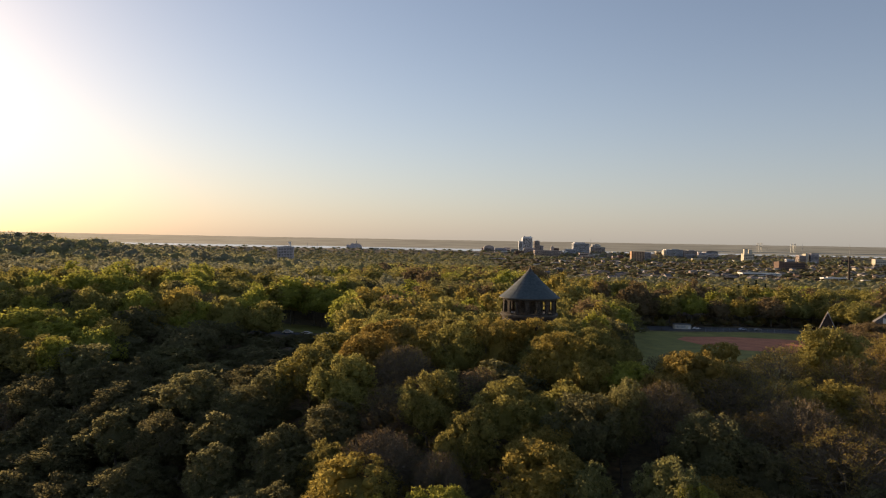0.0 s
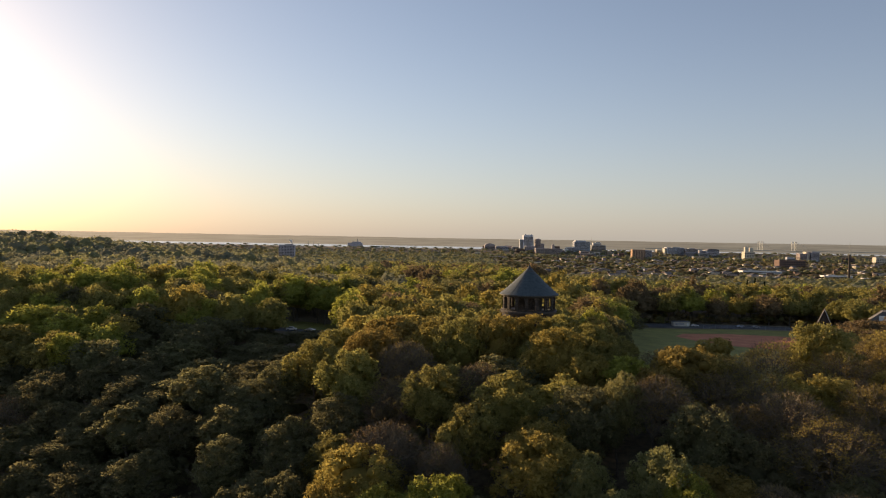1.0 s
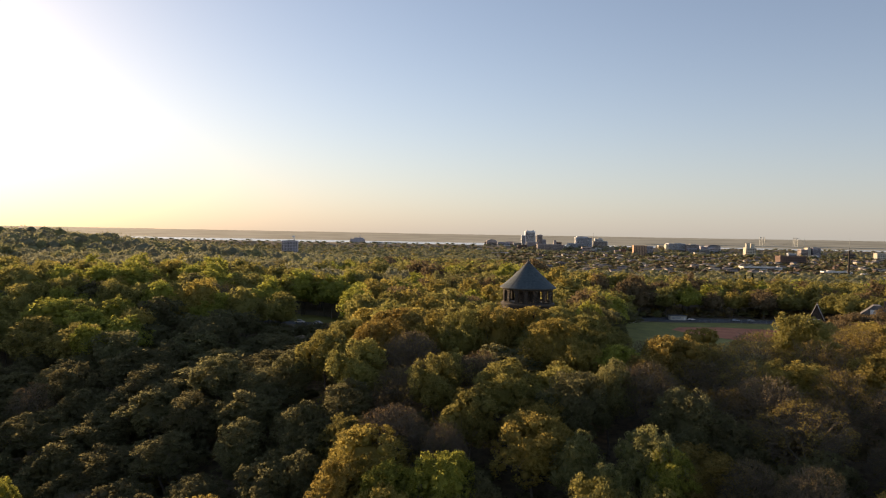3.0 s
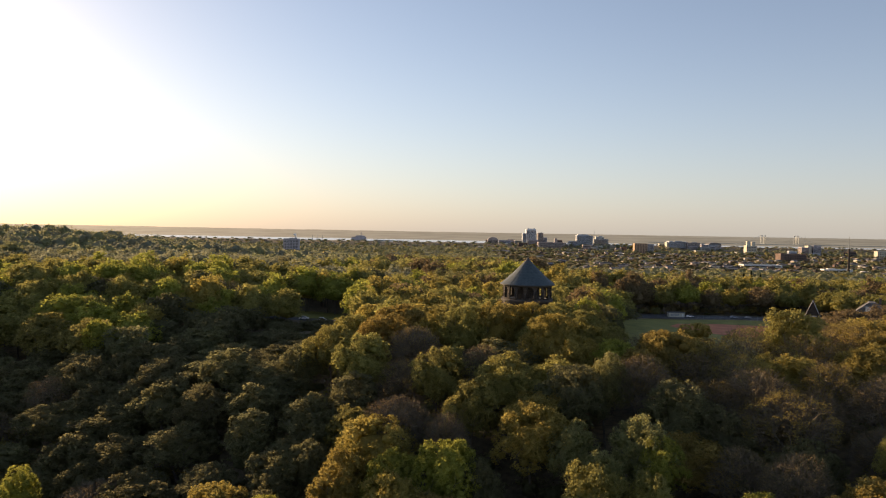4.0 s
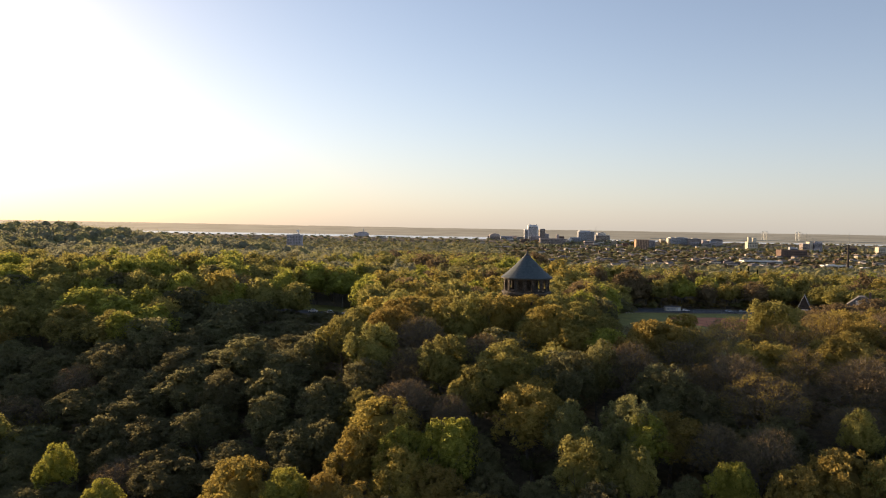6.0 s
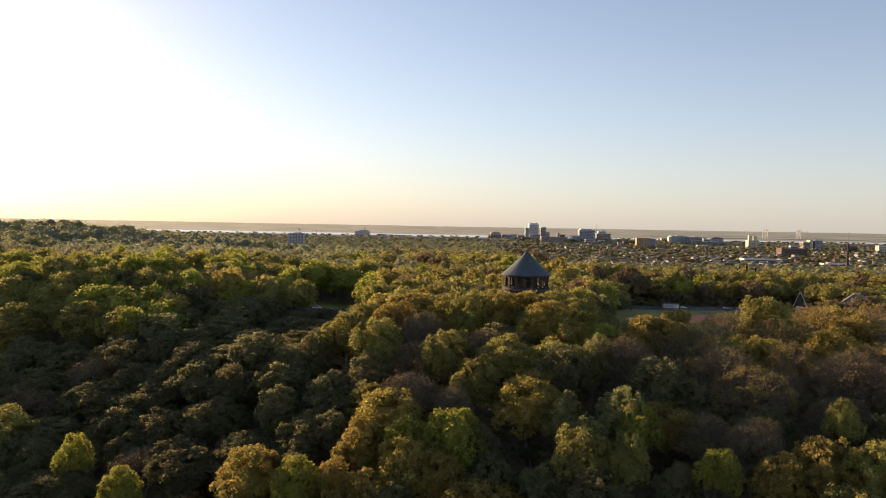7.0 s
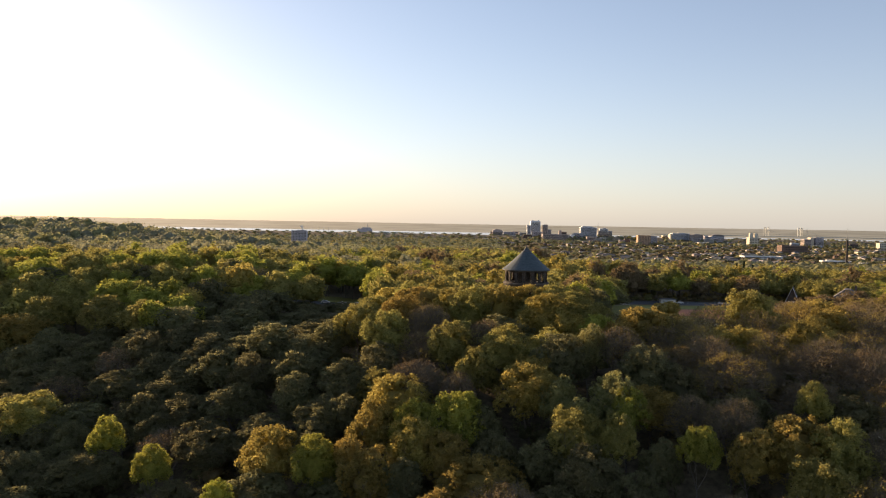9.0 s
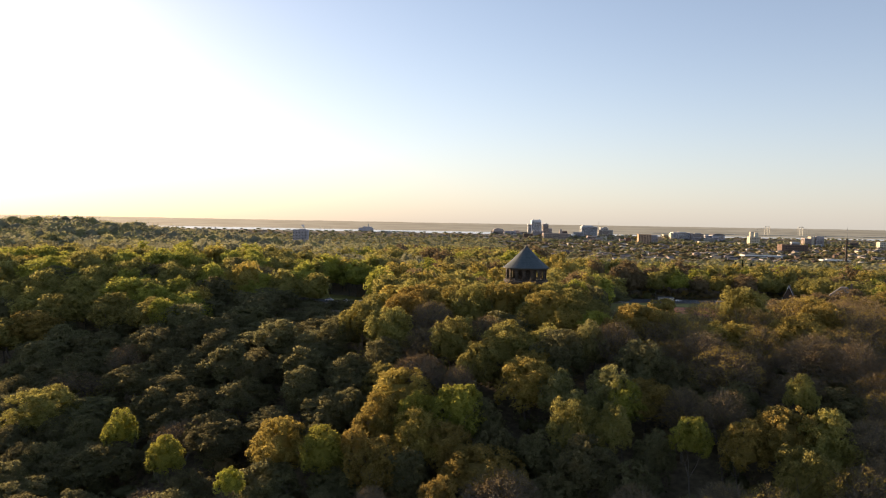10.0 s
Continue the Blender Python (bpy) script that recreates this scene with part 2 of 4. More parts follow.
def prism(bm, outline, y0, y1):
    """An outline in x, z drawn out from y0 to y1."""
    a = [bm.verts.new((x, y0, z)) for x, z in outline]
    b = [bm.verts.new((x, y1, z)) for x, z in outline]
    k = len(outline)
    bm.faces.new(a), bm.faces.new(b[::-1])
    for i in range(k):
        bm.faces.new((a[i], b[i], b[(i + 1) % k], a[(i + 1) % k]))
    bmesh.ops.recalc_face_normals(bm, faces=bm.faces)
    return bm


def lathe(bm, profile, seg=48):
    """Rings of radius r at height z, joined; closed where r is 0."""
    rings = []
    for r, z in profile:
        if r < 1e-4:
            rings.append([bm.verts.new((0, 0, z))])
        else:
            rings.append([bm.verts.new((r * math.cos(2 * math.pi * i / seg), r * math.sin(2 * math.pi * i / seg), z)) for i in range(seg)])
    for a, b in zip(rings, rings[1:]):
        for i in range(seg):
            j = (i + 1) % seg
            q = [a[i % len(a)], a[j % len(a)], b[j % len(b)], b[i % len(b)]]
            q = [v for k, v in enumerate(q) if v not in q[:k]]
            if len(q) > 2:
                bm.faces.new(q)
    return bm


# ---- the land ----
def soft(v, w):
    return w * np.logaddexp(0, np.asarray(v, float) / w)


def step(a, b, v):
    u = np.clip((np.asarray(v, float) - a) / (b - a), 0, 1)
    return u * u * (3 - 2 * u)


def waves(x, y, s, k):
    return (np.sin(x / s + 1.7 * k) * np.cos(y / s * 1.3 + k) + 0.5 * np.sin(x / s * 2.3 + y / s * 1.9 + 2.1 * k)) / 1.5


def land(x, y):
    """Height of the ground: the tower's hill, the valley before it, the park's field, the far city and the river."""
    x, y = np.asarray(x, float), np.asarray(y, float)
    p = -y - 0.45 * x
    z = -0.5 * soft(p - 58, 12) - 0.09 * soft(-x - 62, 15) * (1 - step(20, 90, y))
    z = -46 * np.tanh(-z / 46)
    z = z - 7.5 * step(30, 80, x) * step(-25, 50, y) * (1 - step(700, 1300, y))
    z = z + 26 * np.exp(-((x + 470) / 210) ** 2 - ((y - 520) / 230) ** 2) + 6 * np.exp(-((x + 180) / 90) ** 2 - ((y - 150) / 110) ** 2)
    z = z - 34 * step(260, 1500 - 650 * step(0, 260, x), y) + 1.5 * waves(x, y, 70, 1) * step(20, 200, y)
    z = z + (23.5 + 3 * step(0, 800, x)) * step(2700, 2960, y + 40 * waves(x, 0 * y, 400, 2))
    shore = 3020 + 30 * waves(x, 0 * y, 330, 5)
    z = np.where(y > shore, np.minimum(z, -9) - 9 * step(shore, shore + 60, y), z)
    far = 3420 + 15 * waves(x, 0 * y, 500, 3)
    return z + step(far, far + 1250, y) * (48 + 4.5 * step(300, 3000, x) + 1.0 * waves(x, y, 620, 4) + 0.6 * waves(x, y, 130, 6))


def build_land():
    u = np.linspace(-1, 1, 230)
    gx = np.sign(u) * np.abs(u) ** 2.0 * 3900 + 260 * u
    v = np.linspace(0, 1, 290)
    gy = -480 + 900 * v + 4350 * v ** 2.6
    X, Y = np.meshgrid(gx, gy)
    V = np.stack([X, Y, land(X, Y)], -1).reshape(-1, 3)
    i = np.arange(len(gx) - 1)[None, :] + len(gx) * np.arange(len(gy) - 1)[:, None]
    Q = np.stack([i, i + 1, i + 1 + len(gx), i + len(gx)], -1).reshape(-1, 4)
    me = mesh_np("ground", V, Q, [FLOOR])
    me.polygons.foreach_set("use_smooth", np.ones(len(Q), dtype=bool))
    tagged(new("ground", me), "rolling woodland floor with leaf litter and grass", "ground", kind="structure")


build_land()


def far_shore():
    """The low wooded shore beyond the river, its distance haze painted as a glow."""
    m, n, l, b = material("far_woods_haze_glow", 0.95)
    co, mp, a = n.new("ShaderNodeTexCoord"), n.new("ShaderNodeMapping"), n.new("ShaderNodeTexNoise")
    mp.inputs["Scale"].default_value = (0.3, 1, 1)
    a.inputs["Scale"].default_value, a.inputs["Detail"].default_value = 0.012, 8
    l.new(co.outputs["Object"], mp.inputs["Vector"]), l.new(mp.outputs[0], a.inputs["Vector"])
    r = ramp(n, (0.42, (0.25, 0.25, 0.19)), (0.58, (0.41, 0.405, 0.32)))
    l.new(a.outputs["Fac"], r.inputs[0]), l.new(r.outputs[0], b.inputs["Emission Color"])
    # emission paints the pale haze; the shore is no light source
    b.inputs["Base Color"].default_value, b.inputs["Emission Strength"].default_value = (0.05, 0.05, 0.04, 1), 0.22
    gx = np.linspace(-4200, 4200, 420)
    gy = np.array([3250.0, 3400, 3500, 3600, 3700, 3850, 4000, 4200, 4350, 4450, 4520, 4580, 4640])
    X, Y = np.meshgrid(gx, gy)
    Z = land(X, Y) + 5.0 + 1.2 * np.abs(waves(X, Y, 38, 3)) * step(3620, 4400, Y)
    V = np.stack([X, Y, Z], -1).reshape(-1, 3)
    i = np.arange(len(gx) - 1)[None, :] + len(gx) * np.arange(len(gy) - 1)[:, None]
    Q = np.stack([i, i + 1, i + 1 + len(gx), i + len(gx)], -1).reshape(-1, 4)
    tagged(new("backdrop", mesh_np("backdrop", V, Q, [m])), "low wooded shore across the river, haze painted as glow", "far shore", kind="structure")


far_shore()
bm = bmesh.new()
box(bm, 0, 3490, -14, 7600, 1000, 4)
river = part("water", bm, WATER, None)
tagged(river, "broad pale river shining under the low sun", "river", kind="structure")


def sheet(name, mat, label, cat, outline, lift, cell=4.0):
    """A patch of ground laid a little over the land, following it, inside an outline in plan."""
    bm = bmesh.new()
    f = bm.faces.new([bm.verts.new((x, y, 0)) for x, y in outline])
    xs, ys = [q[0] for q in outline], [q[1] for q in outline]
    for a, lo, hi in ((0, min(xs), max(xs)), (1, min(ys), max(ys))):
        k = lo + cell
        while k < hi:
            nrm = (1, 0, 0) if a == 0 else (0, 1, 0)
            bmesh.ops.bisect_plane(bm, geom=bm.verts[:] + bm.edges[:] + bm.faces[:], plane_co=(k, k, 0), plane_no=nrm)
            k += cell
    for vv in bm.verts:
        vv.co.z = float(land(vv.co.x, vv.co.y)) + lift
    bmesh.ops.recalc_face_normals(bm, faces=bm.faces)
    for ff in bm.faces:
        if ff.normal.z < 0:
            ff.normal_flip()
    ob = part(name, bm, mat, None)
    return tagged(ob, label, cat, kind="structure")


sheet("playing_field", GRASS, "shaded mown grass of a park ball field", "grass field",
      [(34, 30), (60, 14), (100, 30), (150, 80), (205, 130), (195, 190), (150, 205), (95, 206), (62, 190), (46, 110)], 0.12, 8)
sheet("infield", CLAY, "bare red clay infield of a ball field", "infield",
      [(98, 172), (106, 184), (130, 186), (158, 176), (172, 160), (165, 138), (140, 128), (118, 136), (104, 152)], 0.2, 6)
sheet("car_park", ASPHALT, "grey asphalt car park along the field", "car park",
      [(70, 208), (95, 210), (150, 209), (196, 196), (204, 206), (160, 224), (110, 230), (72, 222)], 0.2, 8)
sheet("lawn", GRASS, "small sunlit lawn in a clearing of the wood", "lawn",
      [(-112, 108), (-88, 103), (-62, 103), (-60, 120), (-86, 126), (-112, 124)], 0.12, 6)
sheet("lane", ASPHALT, "narrow grey park lane between trees", "road",
      [(-130, 96), (-70, 93), (-30, 88), (-30, 93), (-70, 100), (-130, 103)], 0.16, 8)

# ---- the stone water tower ----
def water_tower():
    t = thing("water_tower", pose(0, 0, float(land(0, 0))), "round stone water tower with arcaded gallery and conical slate roof", "tower")
    R, N = 7.35, 16
    bm = bmesh.new()
    lathe(bm, [(0, -1.5), (7.9, -1.5), (7.9, 1.2), (7.6, 1.6), (7.45, 12), (7.35, 21.6), (0, 21.6)], 96)
    part("shaft", bm, STONE, t)
    bm = bmesh.new()
    lathe(bm, [(7.3, 21.5), (7.75, 21.75), (7.95, 22.2), (7.95, 22.45), (7.3, 22.5)], 96)
    part("gallery_cornice", bm, STONE_TRIM, t, "projecting weathered stone cornice")
    bm = bmesh.new()
    lathe(bm, [(0, 22.3), (7.2, 22.3), (7.2, 22.42), (0, 22.42)], 64)
    part("gallery_floor", bm, CONCRETE, t)
    bm = bmesh.new()
    lathe(bm, [(7.35, 22.46), (7.42, 22.5), (7.42, 22.75), (7.5, 22.8), (7.5, 22.92), (6.75, 22.92), (6.75, 22.46), (7.35, 22.46)], 96)
    part("parapet", bm, STONE, t)
    # piers between the arched openings, each with its capital
    half, inner = math.pi / N * 0.33, 6.85
    for i in range(N):
        a = 2 * math.pi * (i + 0.5) / N
        bm = bmesh.new()
        ring = []
        for k in range(4):
            q = a - half + 2 * half * k / 3
            ring.append((q, R))
        for k in range(4):
            q = a + half - 2 * half * k / 3
            ring.append((q, inner))
        lo = [bm.verts.new((r * math.cos(q), r * math.sin(q), 22.92)) for q, r in ring]
        hi = [bm.verts.new((r * math.cos(q), r * math.sin(q), 25.55)) for q, r in ring]
        k = len(ring)
        bm.faces.new(lo[::-1]), bm.faces.new(hi)
        for j in range(k):
            bm.faces.new((lo[j], lo[(j + 1) % k], hi[(j + 1) % k], hi[j]))
        pier = part("pier", bm, STONE, t)
        bm = bmesh.new()
        box(bm, 0, 0, 0, 0.62, 1.15, 0.16, 0.03)
        cap = part("capital", bm, STONE_TRIM, pier)
        cap.matrix_local = pose(7.05 * math.cos(a), 7.05 * math.sin(a), 25.4, 0, 0, math.degrees(a))
    # wall over the openings, with a round arch cut over each of them
    bm = bmesh.new()
    M = 10
    for i in range(N):
        a0 = 2 * math.pi * i / N
        w = math.pi / N - half
        cols = [a0 - math.pi / N + 1e-6] + [a0 - w + 2 * w * k / M for k in range(M + 1)] + [a0 + math.pi / N - 1e-6]
        rise = [25.55] + [25.55 + 0.78 * math.sqrt(max(0, 1 - (2 * k / M - 1) ** 2)) for k in range(M + 1)] + [25.55]
        for c in range(len(cols) - 1):
            q0, q1, z0, z1 = cols[c], cols[c + 1], rise[c], rise[c + 1]
            P = lambda q, r, z: bm.verts.new((r * math.cos(q), r * math.sin(q), z))
            o = [P(q0, R, z0), P(q1, R, z1), P(q1, R, 26.9), P(q0, R, 26.9)]
            n_ = [P(q0, inner, z0), P(q1, inner, z1), P(q1, inner, 26.9), P(q0, inner, 26.9)]
            bm.faces.new(o), bm.faces.new(n_[::-1]), bm.faces.new((o[1], o[0], n_[0], n_[1])), bm.faces.new((o[3], o[2], n_[2], n_[3]))
    bmesh.ops.remove_doubles(bm, verts=bm.verts, dist=0.002)
    part("arcade_wall", bm, STONE, t)
    bm = bmesh.new()
    lathe(bm, [(0, 26.6), (6.7, 26.6), (6.7, 26.75), (0, 26.75)], 48)
    part("gallery_ceiling", bm, BROWNWALL, t)
    # drum added to block the light that shows through the arches
    bm = bmesh.new()
    lathe(bm, [(3.7, 22.4), (3.7, 26.62)], 48)
    part("inner_drum", bm, STONE, t, "stone drum added inside the open gallery to darken it")
    # eaves board, slate courses curving out at the foot, lead cap and finial
    bm = bmesh.new()
    lathe(bm, [(7.0, 26.45), (7.6, 26.5), (7.8, 26.66), (8.25, 26.74), (8.28, 27.0), (7.2, 27.1)], 96)
    part("eaves_gutter", bm, LEAD, t, "dark shadowed eaves gutter")
    prof = []
    K = 34
    for k in range(K + 1):
        u = k / K
        r = 8.3 * (1 - u) + 0.42 * u
        z = 26.98 + 7.3 * u - 0.42 * math.sin(math.pi * u) * (1 - 0.75 * u)
        prof.append((r, z))
    bm = bmesh.new()
    steps = []
    for (r0, z0), (r1, z1) in zip(prof, prof[1:]):
        steps += [(r0, z0), (r1 + 0.025, z1 - 0.01)]
    lathe(bm, steps + [prof[-1]], 64)
    part("slate_roof", bm, SLATE, t, "grey-green slate courses, brighter where the sun grazes")
    for i in range(16):
        a = 2 * math.pi * i / 16
        bm = bmesh.new()
        for (r0, z0), (r1, z1) in zip(prof[::3], prof[3::3]):
            p0, p1 = Vector((r0, 0, z0 + 0.012)), Vector((r1, 0, z1 + 0.012))
            mid, d = (p0 + p1) / 2, p1 - p0
            bmesh.ops.create_cube(bm, size=1, matrix=Matrix.Translation(mid) @ d.to_track_quat('Z', 'Y').to_matrix().to_4x4() @ Matrix.Diagonal((0.035, 0.035, d.length * 1.02, 1)))
        hip = part("roof_rib", bm, SLATE, t)
        hip.rotation_euler = (0, 0, a)
    bm = bmesh.new()
    lathe(bm, [(1.6, 33.12), (1.45, 33.32), (1.0, 33.7), (0.55, 34.3), (0.28, 34.75), (0.12, 34.95), (0.2, 35.05), (0.2, 35.15), (0.05, 35.3), (0.03, 36.0), (0, 36.0)], 20)
    part("finial", bm, LEAD, t, "dark metal cap and spike")


water_tower()


# ---- trees ----
def sprays(rng, pos, nrm, size, spread=0.4):
    """Leaf sprays: one skewed blade for each place, lying about across its normal."""
    k = len(pos)
    nrm = nrm + rng.normal(0, spread, (k, 3))
    nrm /= np.linalg.norm(nrm, axis=1)[:, None] + 1e-9
    a = np.cross(nrm, rng.normal(0, 1, (k, 3)))
    a /= np.linalg.norm(a, axis=1)[:, None] + 1e-9
    b = np.cross(nrm, a)
    s = (size * rng.uniform(0.55, 1.35, k))[:, None]
    c1, c2 = rng.uniform(-0.7, 0.7, (k, 1)), rng.uniform(0.7, 1.15, (k, 1))
    droop = nrm * s * rng.uniform(-0.3, 0.15, (k, 1))
    V = np.stack([pos - a * s * 0.55, pos + a * s * 0.55, pos + a * s * 0.55 * c1 + b * s * c2 + droop], 1)
    return V.reshape(-1, 3)


def ico(level):
    bm = bmesh.new()
    bmesh.ops.create_icosphere(bm, subdivisions=level, radius=1)
    bm.verts.ensure_lookup_table()
    V = np.array([v.co[:] for v in bm.verts])
    F = np.array([[v.index for v in f.verts] for f in bm.faces], dtype=np.int32)
    bm.free()
    return V, F


ICO = {1: ico(1), 2: ico(2)}


def crown_cloud(rng, R, H, base, boughs, tufts, leaves, size, core=2, spread=0.8, fill=0.54):
    """A domed crown: boughs set evenly over an uneven dome, each bough a cluster of leafy tufts, each tuft many loose leaf sprays.
    Returns verts, triangles and which of these belong to the shaded inner masses."""
    R *= 0.9
    mid = base + 0.40 * (H - base)
    rise, drop = H - mid, (mid - base) * 0.9
    k = np.arange(boughs)
    up = 1 - 1.42 * (k + 0.5) / boughs + rng.uniform(-0.06, 0.06, boughs)
    th = k * 2.39996 + rng.uniform(-0.5, 0.5, boughs)
    ph = rng.uniform(0, 6.283, 3)

    def dome(d):
        t = np.arctan2(d[:, 1], d[:, 0])
        out = 1 + 0.13 * np.cos(2 * t + ph[0]) + 0.09 * np.cos(3 * t + ph[1]) + 0.06 * np.cos(5 * t + ph[2])
        return d * np.stack([R * out, R * out, np.where(d[:, 2] > 0, rise, drop) * (0.93 + 0.07 * out)], 1)

    up = np.clip(up, -0.5, 0.99)
    d = np.stack([np.sqrt(1 - up ** 2) * np.cos(th), np.sqrt(1 - up ** 2) * np.sin(th), up], 1)
    heart = np.array([0, 0, mid])
    r = R * rng.uniform(0.75, 1.25, boughs) * 1.75 / math.sqrt(boughs)
    C = heart + dome(d) * (rng.uniform(0.74, 0.98, boughs) - 0.55 * r / R)[:, None]
    # tufts on the outer side of each bough
    own = np.repeat(k, tufts)
    e = rng.normal(0, 1, (len(own), 3)) + d[own] * 0.9 + np.array([0, 0, 0.25])
    e /= np.linalg.norm(e, axis=1)[:, None]
    T = C[own] + e * (r[own] * rng.uniform(0.72, 1.0, len(own)))[:, None]
    clear = np.ones(len(own), bool)
    for j in range(boughs):
        clear &= ~((np.linalg.norm(T - C[j], axis=1) < 0.68 * r[j]) & (own != j))
    T, e, tr = T[clear], e[clear], (r[own] * rng.uniform(0.28, 0.5, len(own)) * math.sqrt(14 / tufts))[clear]
    w = tr ** 2 / (tr ** 2).sum()
    pick = rng.choice(len(T), leaves, p=w)
    f = rng.normal(0, 1, (leaves, 3)) + e[pick] * 0.8 + np.array([0, 0, 0.3])
    f /= np.linalg.norm(f, axis=1)[:, None]
    pos = T[pick] + f * (tr[pick] * rng.uniform(0.45, 1.15, leaves))[:, None]
    V = [sprays(rng, pos, f, size, spread)]
    F = [np.arange(len(V[0]), dtype=np.int32).reshape(-1, 3)]
    mass = 0
    if core:
        off = len(V[0])
        iv, jf = ICO[core]
        V.append(heart + dome(iv) * rng.uniform(0.9, 1.1, (len(iv), 1)) * fill), F.append(jf + off)
        off, mass = off + len(iv), len(jf)
        iv, jf = ICO[1]
        for c, q in zip(C, r):
            V.append(c + iv * q * rng.uniform(0.82, 1.12, (len(iv), 1)) * fill * 0.9), F.append(jf + off)
            off, mass = off + len(iv), mass + len(jf)
    V, F = np.vstack(V), np.vstack(F)
    V[:, 2] *= H / pos[:, 2].max()
    smooth = np.zeros(len(F), bool)
    if mass:
        smooth[-mass:] = True
    return V, F, smooth


def limb(verts, faces, p0, p1, r0, r1, seg=5):
    d = (p1 - p0).normalized()
    a = d.orthogonal().normalized()
    b = d.cross(a)
    s = len(verts)
    for p, r in ((p0, r0), (p1, r1)):
        for i in range(seg):
            q = 2 * math.pi * i / seg
            verts.append(p + a * (r * math.cos(q)) + b * (r * math.sin(q)))
    for i in range(seg):
        j = (i + 1) % seg
        faces.append((s + i, s + j, s + seg + j, s + seg + i))


def trunk_mesh(rnd, R, H, base, depth=3, fork=4):
    """A tapered trunk that forks into limbs and branches inside the crown."""
    verts, faces = [], []

    def grow(p, d, length, r, level):
        cur, way, rr = p, d, r
        for _ in range(3 if level < 2 else 2):
            way = (way + Vector((rnd.uniform(-1, 1), rnd.uniform(-1, 1), rnd.uniform(-0.2, 0.5))) * 0.16).normalized()
            nxt = cur + way * (length / 3)
            limb(verts, faces, cur, nxt, rr, rr * 0.82, 7 if level == 0 else 4)
            cur, rr = nxt, rr * 0.82
        if level < depth:
            k = fork + (1 if level == 0 else 0)
            off = rnd.uniform(0, 6.28)
            for i in range(k):
                q = off + 2 * math.pi * i / k + rnd.uniform(-0.4, 0.4)
                lean = rnd.uniform(0.45, 0.95) if level else rnd.uniform(0.35, 0.8)
                nd = (way * 0.75 + Vector((math.cos(q), math.sin(q), 0.25)) * lean).normalized()
                grow(cur, nd, length * rnd.uniform(0.55, 0.8) if level else (H - base) * rnd.uniform(0.32, 0.45), rr * 0.62, level + 1)
    limb(verts, faces, Vector((0, 0, -1.2)), Vector((0, 0, 0.3)), H * 0.028, H * 0.019, 9)
    grow(Vector((0, 0, 0.3)), Vector((0, 0, 1)), base * 1.25, H * 0.018, 0)
    return mesh_of("trunk", verts, faces, BARK, True)


def twig_cloud(rng, R, H, base, count):
    """Fine bare twigs fanning out at the crown's rim."""
    d = rng.normal(0, 1, (count, 3))
    d[:, 2] = np.abs(d[:, 2]) * 0.9 + 0.05
    d /= np.linalg.norm(d, axis=1)[:, None]
    c = np.array([0, 0, base + (H - base) * 0.3])
    pos = c + d * np.array([R, R, (H - base) * 0.68]) * rng.uniform(0.45, 0.98, (count, 1))
    way = d + rng.normal(0, 0.45, (count, 3))
    way /= np.linalg.norm(way, axis=1)[:, None]
    side = np.cross(way, rng.normal(0, 1, (count, 3)))
    side /= np.linalg.norm(side, axis=1)[:, None]
    ln = rng.uniform(0.7, 1.8, (count, 1))
    V = np.stack([pos - side * 0.045, pos + side * 0.045, pos + way * ln], 1)
    return V.reshape(-1, 3)


# unit crowns: radius 7 m, height 20 m; each is made once for near and once for middle distance
UNIT_R, UNIT_H, UNIT_B = 7.0, 20.0, 6.0
TRUNKS = [trunk_mesh(random.Random(40 + i), UNIT_R, UNIT_H, UNIT_B, 3, 3) for i in range(5)]
PLAIN_TRUNKS = [trunk_mesh(random.Random(40 + i), UNIT_R, UNIT_H, UNIT_B, 1, 4) for i in range(5)]
SHAPES = 7
CROWNS = {}


def crown_mesh(kind, i, level):
    if (kind, i, level) not in CROWNS:
        rng = np.random.default_rng(1000 + 37 * i + 7 * level + sum(map(ord, kind)))
        n, s, lob, tuft = ((9500, 0.34, 36, 16), (5200, 0.49, 32, 12), (2700, 0.64, 30, 9))[level]
        if kind == "thin":
            V, F, sm = crown_cloud(rng, UNIT_R, UNIT_H, UNIT_B + 3.0, lob, tuft, int(n * 0.4), s * 0.62, 0, 1.2)
            W = twig_cloud(rng, UNIT_R, UNIT_H, UNIT_B, n // 5)
            G = np.arange(len(W), dtype=np.int32).reshape(-1, 3) + len(V)
            which = np.r_[np.zeros(len(F)), np.ones(len(G))]
            CROWNS[kind, i, level] = mesh_np("crown", np.vstack([V, W]), np.vstack([F, G]), [LEAF[kind], TWIG], which)
        elif kind == "russet":
            V, F, sm = crown_cloud(rng, UNIT_R, UNIT_H, UNIT_B + 2.5, lob, tuft, int(n * 0.4), s * 0.6, 0, 1.2)
            W = twig_cloud(rng, UNIT_R, UNIT_H, UNIT_B, n // 2)
            G = np.arange(len(W), dtype=np.int32).reshape(-1, 3) + len(V)
            which = np.r_[np.zeros(len(F)), np.ones(len(G))]
            CROWNS[kind, i, level] = mesh_np("crown", np.vstack([V, W]), np.vstack([F, G]), [LEAF[kind], TWIG], which)
        else:
            V, F, sm = crown_cloud(rng, UNIT_R * rng.uniform(0.92, 1.1), UNIT_H, UNIT_B, int(lob * rng.uniform(0.8, 1.15)), tuft, n, s)
            CROWNS[kind, i, level] = mesh_np("crown", V, F, [LEAF[kind]], None, sm)
    return CROWNS[kind, i, level]


